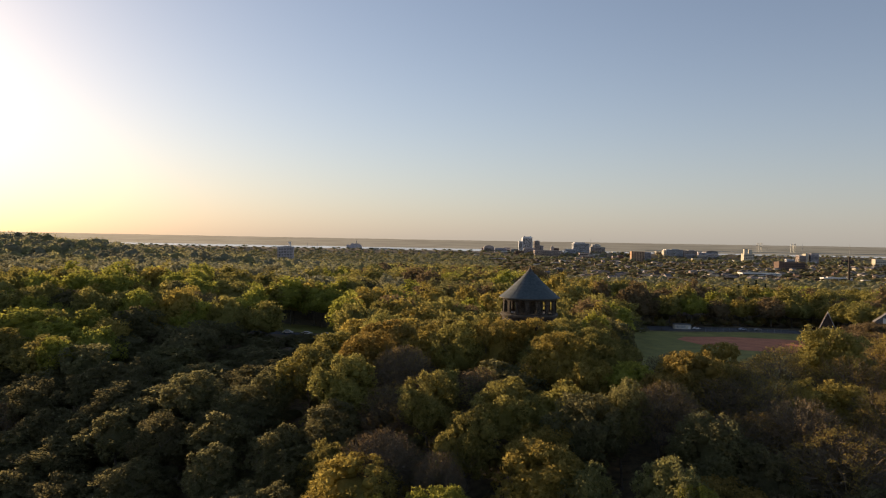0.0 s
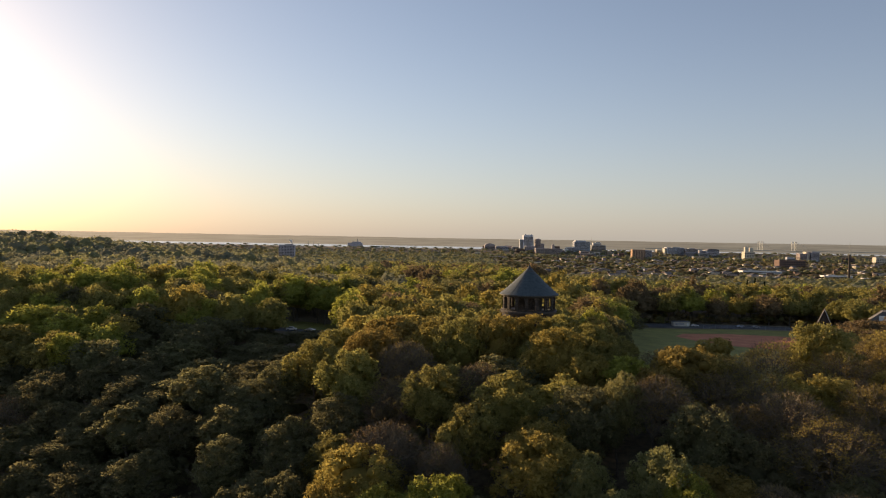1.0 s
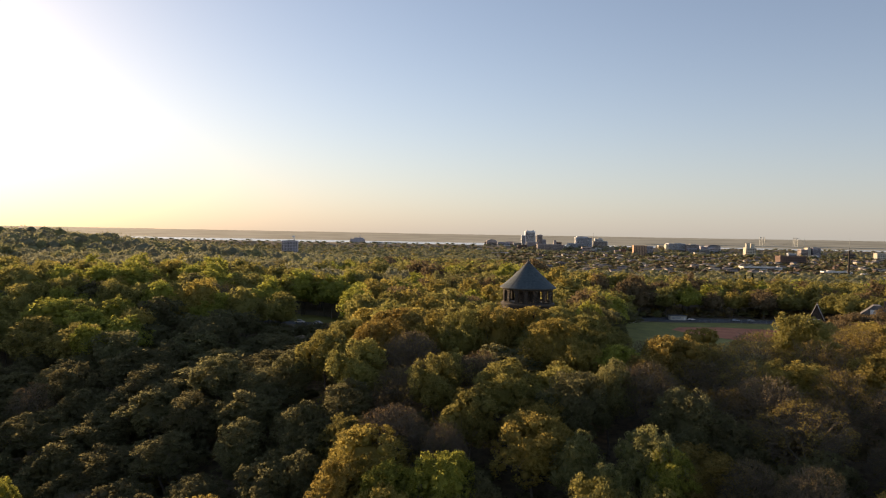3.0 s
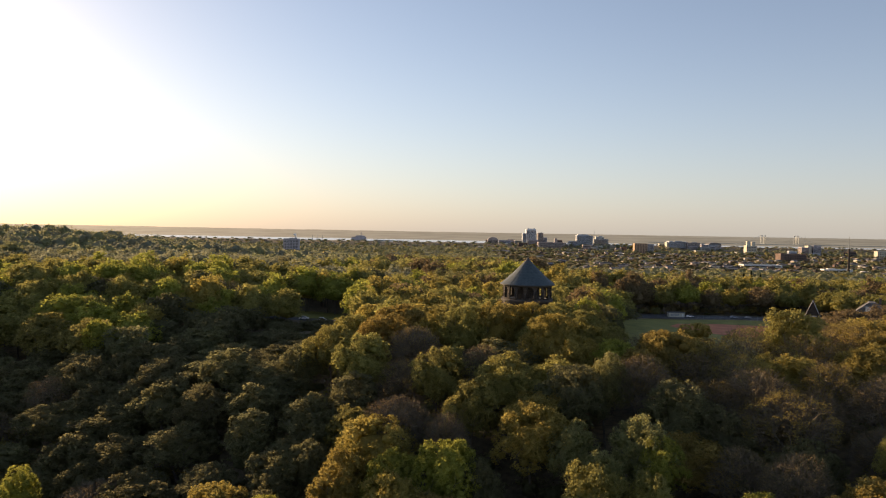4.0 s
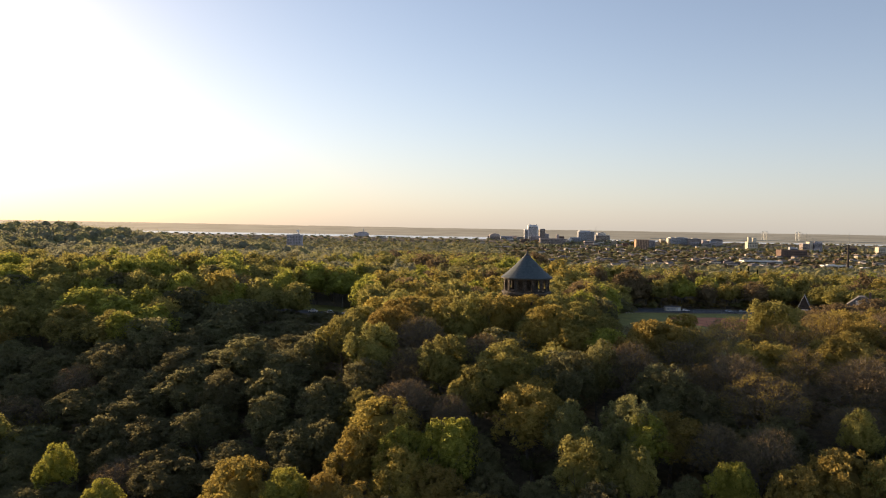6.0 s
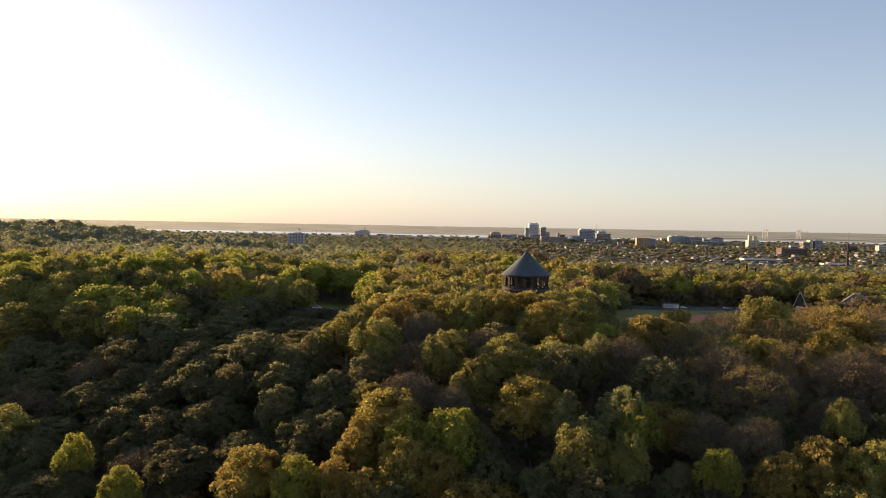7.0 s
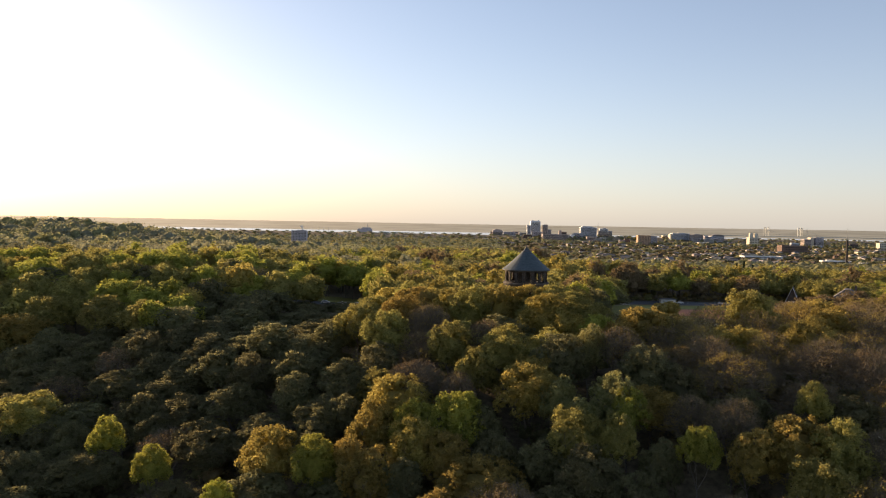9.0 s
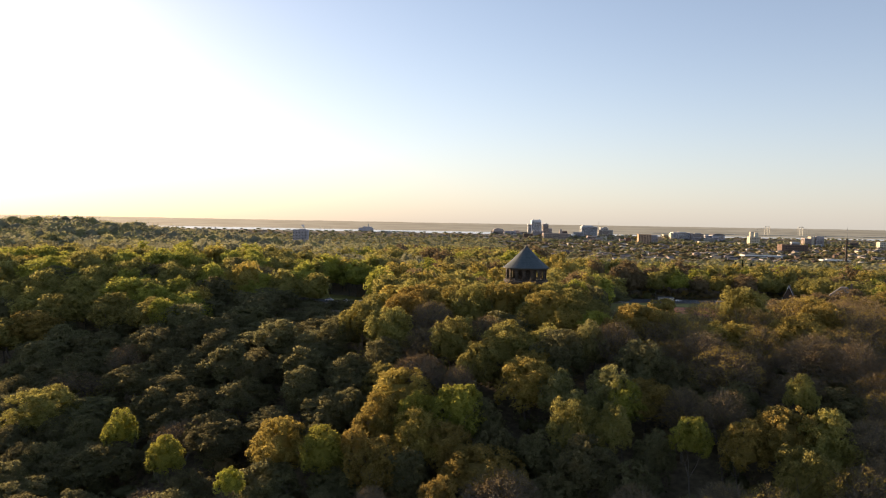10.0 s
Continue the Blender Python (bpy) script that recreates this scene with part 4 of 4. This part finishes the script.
def city():
    t = block("office_tower", 176, 3000, 49, 45, 3, BROWNWALL, "dark brown office tower with arched gable top", 16)
    g = t.location.z
    bm = bmesh.new()
    arc = [(-24.5, 0)] + [(24.5 * math.cos(a), 13 * math.sin(a)) for a in [math.pi - math.pi * k / 12 for k in range(1, 12)]] + [(24.5, 0)]
    prism(bm, arc, -22, 22)
    p = part("arched_top", bm, BROWNWALL, t, "rounded gable crown")
    p.location = (0, 0, 3 - g + 1.1)
    block("low_office", 172, 2500, 76, 40, -29.8, PURPLEGREY, "low wide violet-grey office block among trees", 3, columns=12)
    block("office_block", 233, 3040, 55, 40, 3.4, PURPLEGREY, "hazy tan-grey office block", 8)
    block("office_block", 299, 3040, 38, 40, 1.5, CONCRETE, "hazy grey office block behind tree tops", 8)
    t = block("skyscraper", 349, 3000, 44, 44, 55, PALEBLUE, "pale blue-grey skyscraper, tallest of the city", 0, cap=0)
    g = t.location.z
    for i in range(9):
        o = part("glass_strip", boxes((0, 0, 0, 2.4, 0.6, 55 - g - 10)), GLASS, t)
        o.location = (-18 + i * 4.5, -22.15, 6)
    part("crown", boxes((0, 0, 55 - g, 34, 34, 4)), BLUEGREY, t)
    part("crown_fin", boxes((-14, -14, 59 - g, 5, 5, 2.5), (14, -14, 59 - g, 5, 5, 2.5)), BLUEGREY, t)
    block("skyscraper_wing", 319, 3002, 15, 40, 36.6, BLUEGREY, "darker side wing of a skyscraper", 18)
    block("apartment_tower", 396, 3020, 24, 30, 39.5, BROWNWALL, "slim tan apartment tower", 18, cap=3)
    block("apartment_tower", 416, 3022, 18, 30, 19, PURPLEGREY, "slim grey apartment tower", 12)
    t = block("hotel", 413, 2800, 112, 50, 0.4, BROWNWALL, "long dark brown hotel-like block", 9)
    part("roof_turret", boxes((21, 0, 0.4 - t.location.z, 12, 12, 14), (21, 0, 14.4 - t.location.z, 8, 8, 5)), BROWNWALL, t)
    block("office_wing", 505, 2885, 10, 30, -2, WHITE, "narrow white end of an office block", 0)
    block("office_block", 527, 2902, 42, 40, 5.9, BLUEGREY, "blue-grey office block with banded windows", 9)
    t = block("office_block", 575, 2910, 70, 45, 32, BLUEGREY, "stepped blue-grey office tower", 15)
    part("upper_storey", boxes((-6, 0, 32 - t.location.z + 1, 46, 34, 4.5)), BLUEGREY, t)
    t = thing("mast", pose(628, 2950, -30), "thin pale lattice mast over the city", "mast")
    bm = bmesh.new()
    lathe(bm, [(0, 0), (2.2, 0), (1.6, 45), (0.9, 46), (0.5, 86), (0, 86)], 8)
    part("pole", bm, STEEL, t)
    block("hospital_block", 658, 2958, 64, 40, 17, CONCRETE, "grey block with white upper storeys", 10)
    block("upper_block", 655, 2968, 36, 26, 27.5, WHITE, "white top storeys of a tall block", 9, cap=4)
    block("warehouse", 761, 3000, 52, 40, -4.5, WHITE, "long low white roofed hall", 0)
    block("warehouse", 840, 3010, 70, 40, -8.5, CONCRETE, "low grey hall by the wide river", 0)
    block("apartment_block", 727, 2550, 50, 26, 6, SALMON, "salmon brick apartment slab lit by low sun", 10, columns=8)
    # the slab's shaded side, put in as a block of grey colour
    block("apartment_wing", 766, 2560, 26, 30, 4.2, PURPLEGREY, "grey block painted as an apartment slab's shaded side", 9)
    block("office_block", 973, 2880, 72, 45, 13.5, BLUEGREY, "dark blue-grey office block", 8, cap=3)
    # cream strip paints the sunlit left side of this office block
    block("stair_tower", 932, 2878, 8, 30, 9, CREAM, "pale strip painted as an office block's lit left side", 0)
    block("office_block", 1036, 2860, 55, 45, 10.5, BROWNWALL, "dark brown office block", 8, cap=3)
    t = block("arched_hall", 1127, 2860, 54, 50, 4, BLUEGREY, "dark office hall with shallow arched roof", 7, roof=False)
    bm = bmesh.new()
    arc = [(-27, 0)] + [(27 * math.cos(a), 8.5 * math.sin(a)) for a in [math.pi - math.pi * k / 12 for k in range(1, 12)]] + [(27, 0)]
    prism(bm, arc, -25, 25)
    part("arched_roof", bm, ROOFING, t).location = (0, 0, 4 - t.location.z + 0.01)
    t = block("white_mill", 1212, 2680, 40, 30, 3.6, CREAM, "cream white stepped mill building", 5, columns=6)
    part("silo_block", boxes((-6, 6, 3.6 - t.location.z, 13.5, 12, 20)), CREAM, t)
    part("lift_block", boxes((14, 6, 3.6 - t.location.z, 12.5, 12, 18)), CREAM, t)
    block("office_block", 1390, 2600, 28, 30, 1.5, BROWNWALL, "dark brown office block", 7)
    block("white_block", 1418, 2620, 14, 30, 9, CREAM, "white windowless block between dark offices", 0)
    block("office_block", 1443, 2610, 30, 30, 9.5, PURPLEGREY, "dark grey office block", 9)
    t = thing("mast", pose(1394, 2598, -35), "thin grey radio mast between office blocks", "mast")
    bm = bmesh.new()
    lathe(bm, [(0, 0), (1.2, 0), (0.5, 82), (0, 82)], 8)
    part("pole", bm, STEEL, t)
    t = block("brick_factory", 984, 1864, 70, 45, -7.5, BRICK, "long dark red brick factory", 4, columns=14)
    part("stair_tower", boxes((-36.5, -18, 0, 9, 10, -4.5 - t.location.z)), BRICK, t)
    t = block("long_hall", 727, 1484, 92, 30, -25.5, WHITE, "long white flat-roofed hall with window strip", 2)
    part("blue_band", boxes((0, -15.3, 7.4, 91, 0.7, 1.2)), BLUEGREY, t, "blue fascia band")
    t = thing("chimney", pose(772, 1190, float(land(772, 1190)) - 1), "tall slim dark brick chimney with aerial", "chimney")
    gz = t.location.z
    bm = bmesh.new()
    lathe(bm, [(0, 0), (2.6, 0), (1.7, 20.5 - gz), (2.0, 21 - gz), (2.0, 22 - gz), (0, 22 - gz)], 20)
    part("stack", bm, TIMBER, t)
    bm = bmesh.new()
    lathe(bm, [(0, 22 - gz), (0.6, 22 - gz), (0.35, 46 - gz), (0, 46 - gz)], 8)
    part("aerial", bm, STEEL, t)
    t = block("white_hall", 829, 1338, 62, 18, -27.0, WHITE, "white flat-roofed school hall between trees", 2, columns=14)
    part("roof_box", boxes((-12, 0, -27.0 - t.location.z, 16, 8, 2.6)), WHITE, t)
    block("white_hall", 854, 1273, 14, 12, -28, WHITE, "small white flat-roofed hall", 1, columns=4)
    block("white_villa", 1640, 2500, 46, 24, -6, CREAM, "large cream villa-like block", 4, columns=7)
    block("apartment_slab", -497, 1900, 46, 18, 9.3, PURPLEGREY, "hazy violet-grey apartment slab", 9, cap=3, columns=10)
    t = block("power_plant", -439, 3030, 66, 30, 6, PURPLEGREY, "hazy riverside power plant with stack", 0)
    part("boiler_house", boxes((6, 0, 6 - t.location.z, 40, 24, 7)), PURPLEGREY, t)
    bm = bmesh.new()
    lathe(bm, [(0, 0), (2.6, 0), (1.8, 27 - t.location.z), (0, 27 - t.location.z)], 12)
    part("stack", bm, CONCRETE, t).location = (10, 0, 0)
    for x in (-656, -634, -610):
        t = thing("mast", pose(x, 3040, -16), "thin steel mast on the river bank", "mast", "riverside masts")
        bm = bmesh.new()
        lathe(bm, [(0, 0), (1.3, 0), (0.8, 26), (0, 26)], 8)
        part("pole", bm, STEEL, t)
    for x in (-250, -300, -345):
        block("riverside_hall", x, 3035, 40, 24, -7 - 0.02 * (x + 300), CONCRETE, "hazy low hall on the river bank", 0)


def filler_blocks():
    """Smaller blocks between the tall ones."""
    sorts = [(BROWNWALL, "small brown brick city block"), (PURPLEGREY, "small hazy grey city block"), (CONCRETE, "small pale concrete city block"),
             (BRICK, "small red brick city block"), (CREAM, "small cream city block"), (BLUEGREY, "small blue-grey city block")]
    r = random.Random(5)
    for i in range(34):
        y = r.uniform(2450, 2930)
        x = r.uniform(90, 1560) if i % 3 else r.uniform(150, 700)
        w, d = r.uniform(16, 44), r.uniform(14, 28)
        if 120 < x < 470 and y < 2800:
            y += 360
        mat, words = sorts[r.choice([0, 1, 1, 2, 2, 3, 4, 5])]
        block("city_block", x, y, w, d, float(land(x, y)) + r.uniform(11, 24), mat, words, r.randint(3, 5))


def steam_plume():
    """White steam drifting up from a stack behind the slab, as one soft lumpy cloud."""
    r = random.Random(3)
    bm = bmesh.new()
    for i in range(22):
        u = r.random()
        bmesh.ops.create_icosphere(bm, subdivisions=2, radius=r.uniform(1.6, 4.2) * (0.6 + 0.6 * u),
                                   matrix=pose(-9 * u + r.uniform(-5, 5) * (0.3 + u), r.uniform(-3, 3), 1 + 19 * u))
    for v in bm.verts:
        v.co += Vector((r.uniform(-1, 1), r.uniform(-1, 1), r.uniform(-1, 1))) * 0.8
    ob = part("steam_plume", bm, WHITE, None)
    ob.location = (-729, 3030, -6)
    tagged(ob, "white steam drifting above a riverside slab", "steam", kind="stuff")
    t = thing("boiler_stack", pose(-728, 3031, float(land(-728, 3031))), "short concrete boiler stack under white steam", "chimney")
    bm = bmesh.new()
    lathe(bm, [(0, -1), (2.2, -1), (1.8, -3 - t.location.z), (0, -3 - t.location.z)], 12)
    part("stack", bm, CONCRETE, t)


city()
steam_plume()
block("long_roofed_hall", -215, 462, 46, 16, 6.6, PURPLEGREY, "long pale flat-roofed hall among trees", 1, columns=10)
filler_blocks()


def bridge():
    """Twin suspension bridge far down the river."""
    for s, y in ((0, 3780), (1, 3812)):
        t = thing("suspension_bridge", pose(0, y, 0), "hazy steel suspension bridge over the river", "bridge", "twin bridges")
        dx = 32 * s
        bm = bmesh.new()
        box(bm, 1850 + dx, 0, -2.2, 1500, 6, 2.2)
        part("deck", bm, STEEL, t)
        for x in (1744 + dx, 1933 + dx):
            bm = boxes((x - 4.4, 0, -14, 1.6, 4, 65), (x + 4.4, 0, -14, 1.6, 4, 65), (x, 0, 46.5, 7.2, 3, 2.5), (x, 0, 8, 7.2, 3, 1.6))
            part("bridge_tower", bm, STEEL, t)
        pts = [(1620 + dx, 0)] + [(1744 + dx, 50)] + [(1744 + dx + 189 * k / 12, 50 - 44 * (1 - (k / 6 - 1) ** 2)) for k in range(1, 12)] + [(1933 + dx, 50), (2057 + dx, 0)]
        verts, faces = [], []
        for (x0, z0), (x1, z1) in zip(pts, pts[1:]):
            limb(verts, faces, Vector((x0, 0, z0)), Vector((x1, 0, z1)), 0.3, 0.3, 5)
        part("main_cable", mesh_of("main_cable", verts, faces, STEEL), STEEL, t)
        for k in range(1, 10):
            x = 1250 + k * 130
            part("pier", boxes((x, 0, -14, 5, 5, 11.8)), CONCRETE, t)


bridge()


def row_house(i):
    """A narrow town house with a pitched roof, chimney and windows; several are made and copied along the streets."""
    w, d, h = [(9, 10, 7), (14, 10, 6.5), (22, 11, 8), (30, 12, 6)][i % 4]
    wall = [BRICK, CREAM, BROWNWALL, PURPLEGREY, BRICK][i % 5]
    t = thing("town_house", pose(0, 0, 0), ["dark brick town house with grey roof", "cream town house with grey roof", "brown town house with grey roof",
              "grey town house with grey roof", "dark brick terrace with grey roof"][i % 5], "house", "town houses")
    part("wall", boxes((0, 0, -2, w, d, h + 2)), wall, t)
    bm = bmesh.new()
    if i % 2:
        box(bm, 0, 0, h, w + 0.5, d + 0.5, 0.6)
    else:
        prism(bm, [(-w / 2 - 0.4, 0), (w / 2 + 0.4, 0), (w / 2 + 0.4, 0.3), (0, 3.2), (-w / 2 - 0.4, 0.3)], -d / 2 - 0.4, d / 2 + 0.4)
    o = part("roof", bm, ROOFING if i % 4 else TIMBER, t)
    o.location = (0, 0, 0 if i % 2 else h)
    part("chimney_stack", boxes((w * 0.3, d * 0.2, h, 0.9, 0.9, 3.4)), BRICK, t)
    k = max(2, int(w / 3.5))
    for c in range(k):
        for s in range(2):
            part("window", boxes((-w / 2 + w * (c + 0.5) / k, -d / 2 - 0.05, 0.9 + s * 2.9, 1.1, 0.3, 1.6)), GLASS, t)
    return t


first = [row_house(i) for i in range(8)]
placed = 0
for n in range(420):
    y = 1180 + 1250 * rnd.random() ** 1.2
    x = rnd.uniform(60 + 0.1 * y, 0.64 * (y + 255))
    if any(abs(x - a) < 50 and abs(y - b) < 40 for a, b in ((986, 1864), (727, 1484), (772, 1190), (727, 2550), (816, 1338), (854, 1273))):
        continue
    i = rnd.randrange(8)
    m = pose(x, y, float(land(x, y)), 0, 0, rnd.choice([0, 0, 8, -20, 90, 25]))
    if placed < 8:
        first[placed].matrix_world = m
    elif placed < 290:
        copy_thing(first[i], m)
    placed += 1


# ---- houses and things round the field ----
def gabled_house():
    g = float(land(171, 166))
    t = thing("gabled_house", pose(174.5, 169, g, 0, 0, -28), "dark timber house with white-edged steep gable", "house")
    h, w, top = 6.0, 7.8, 8.8 - g
    part("wall", boxes((0, 0, -0.5, w, 10, h + 0.5)), TIMBER, t)
    bm = bmesh.new()
    prism(bm, [(-w / 2, h), (w / 2, h), (0, top - 0.3)], -5, 5)
    part("gable", bm, TIMBER, t)
    for s in (-1, 1):
        bm = bmesh.new()
        prism(bm, [(0, top), (0, top - 0.35), (s * (w / 2 + 0.6), h - 0.9), (s * (w / 2 + 0.6), h - 0.55)], -5.4, 5.4)
        part("roof_slope", bm, TIMBER, t)
        bm = bmesh.new()
        prism(bm, [(0, top + 0.06), (0, top - 0.36), (s * (w / 2 + 0.65), h - 0.86), (s * (w / 2 + 0.65), h - 0.5)], -5.75, -5.42)
        part("bargeboard", bm, WHITE, t, "white painted bargeboard")
    part("collar_beam", boxes((0, -5.5, h + 1.4, w * 0.5, 0.2, 0.4)), WHITE, t)
    for x in (-2, 2):
        wn_ = part("window", boxes((x, -5.03, 3.4, 1.2, 0.16, 1.7)), WHITE, t)
        part("pane", boxes((x, -5.13, 3.5, 1.0, 0.06, 1.5)), GLASS, wn_)


gabled_house()


def porch_house():
    g = float(land(202, 172))
    t = thing("porch_house", pose(210, 175, g, 0, 0, -30), "big old house with white porch rails and trim", "house")
    part("wall", boxes((0, 0, -0.5, 14, 11, 9.5), (-5, -4, -0.5, 6, 6, 8)), TIMBER, t)
    bm = bmesh.new()
    prism(bm, [(-7.6, 0), (7.6, 0), (7.6, 0.3), (1.5, 5.4), (-1.5, 5.4), (-7.6, 0.3)], -6.2, 6.2)
    part("roof", bm, ROOFING, t).location = (0, 0, 9)
    part("dormer", boxes((-1.5, -5.4, 9.5, 3.0, 2.6, 2.6)), WHITE, t)
    part("chimney_stack", boxes((4, 1, 12, 1.1, 1.1, 4.6)), BRICK, t)
    part("porch_deck", boxes((1, -7.0, 0.4, 13, 3, 0.25)), WHITE, t)
    part("porch_roof", boxes((1, -7.0, 3.6, 13.6, 3.4, 0.3)), WHITE, t)
    part("balcony_rail", boxes((1, -8.6, 4.9, 13.4, 0.12, 0.12), (1, -8.6, 4.1, 13.4, 0.12, 0.12)), WHITE, t)
    for i in range(6):
        part("porch_post", boxes((-5 + i * 2.4, -8.4, 0.65, 0.22, 0.22, 2.95)), WHITE, t)
    for i in range(12):
        part("baluster", boxes((-5 + i * 1.1, -8.6, 4.2, 0.08, 0.08, 0.7)), WHITE, t)
    for x in (-5.5, 0, 3, 5.5):
        w_ = part("window", boxes((x, -5.53 if x > -3 else -7.04, 5.4, 1.3, 0.16, 1.9)), WHITE, t)
        part("pane", boxes((x, -5.63 if x > -3 else -7.14, 5.5, 1.1, 0.06, 1.7)), GLASS, w_)


porch_house()


def field_shed():
    g = float(land(116.5, 219))
    t = thing("field_shed", pose(116.5, 219, g), "low cream shed beside the ball field", "shed")
    part("wall", boxes((0, 0, -0.2, 9.6, 4, 3.0)), CREAM, t)
    part("roof", boxes((0, 0, 2.8, 10.2, 4.8, 0.22)), ROOFING, t)
    part("shutter", boxes((-1.2, -2.03, 0.9, 5.0, 0.1, 1.3)), CONCRETE, t)
    d_ = part("door", boxes((3.6, -2.03, 0.0, 1.0, 0.1, 2.0)), WHITE, t)
    part("handle", boxes((3.95, -2.1, 1.0, 0.08, 0.06, 0.12)), STEEL, d_)


field_shed()


def fence():
    t = thing("field_fence", pose(0, 0, 0), "pale wire fence behind the infield", "fence")
    pts = [(126 + 3.4 * i, 207.5 - 0.012 * i * i * 3) for i in range(20)]
    for x, y in pts:
        z = float(land(x, y))
        part("post", boxes((x, y, z - 0.2, 0.1, 0.1, 2.6)), STEEL, t)
    for (x0, y0), (x1, y1) in zip(pts, pts[1:]):
        verts, faces = [], []
        for hgt in (0.3, 1.3, 2.35):
            limb(verts, faces, Vector((x0, y0, float(land(x0, y0)) + hgt)), Vector((x1, y1, float(land(x1, y1)) + hgt)), 0.035, 0.035, 4)
        part("rail", mesh_of("rail", verts, faces, STEEL), STEEL, t)


fence()


def guard_rail():
    t = thing("guard_rail", pose(0, 0, 0), "white painted guard rail at the lot corner", "railing")
    ends = (Vector((79, 208, 0)), Vector((86.5, 199, 0)))
    pts = [ends[0].lerp(ends[1], i / 5) for i in range(6)]
    for p in pts:
        p.z = float(land(p.x, p.y)) + 0.15
        part("post", boxes((p.x, p.y, p.z - 0.3, 0.14, 0.14, 1.1)), WHITE, t)
    verts, faces = [], []
    for a, b in zip(pts, pts[1:]):
        limb(verts, faces, a + Vector((0, 0, 0.75)), b + Vector((0, 0, 0.75)), 0.14, 0.14, 6)
    part("rail", mesh_of("rail", verts, faces, WHITE), WHITE, t)


guard_rail()


def parked_car(x, y, turn, paint, label):
    t = thing("parked_car", pose(x, y, float(land(x, y)) + 0.22, 0, 0, turn), label, "car", "cars in the car park")
    bm = bmesh.new()
    prism(bm, [(-2.1, 0.35), (2.1, 0.35), (2.15, 0.8), (1.2, 0.95), (0.6, 1.4), (-1.0, 1.42), (-1.7, 0.98), (-2.15, 0.9)], -0.85, 0.85)
    part("body", bm, paint, t)
    bm = bmesh.new()
    prism(bm, [(1.05, 0.97), (0.58, 1.34), (-0.95, 1.36), (-1.5, 1.0)], -0.87, 0.87)
    part("side_glass", bm, GLASS, t)
    for wx in (-1.3, 1.3):
        for wy in (-0.8, 0.8):
            bm = bmesh.new()
            bmesh.ops.create_cone(bm, cap_ends=True, segments=14, radius1=0.32, radius2=0.32, depth=0.2, matrix=pose(wx, wy, 0.32, 90))
            part("wheel", bm, LEAD, t)


parked_car(124, 216, 10, WHITE, "white parked car beside the shed")
parked_car(150, 214, 15, BLUEGREY, "grey-blue parked car in the car park")
parked_car(158, 212, 14, CONCRETE, "silver parked car in the car park")
for x, y, turn in ((-88, 97.3, 4), (-80, 97, 0), (-72, 96.5, -4)):
    parked_car(x, y, turn, WHITE, "white car parked on a lane between trees")
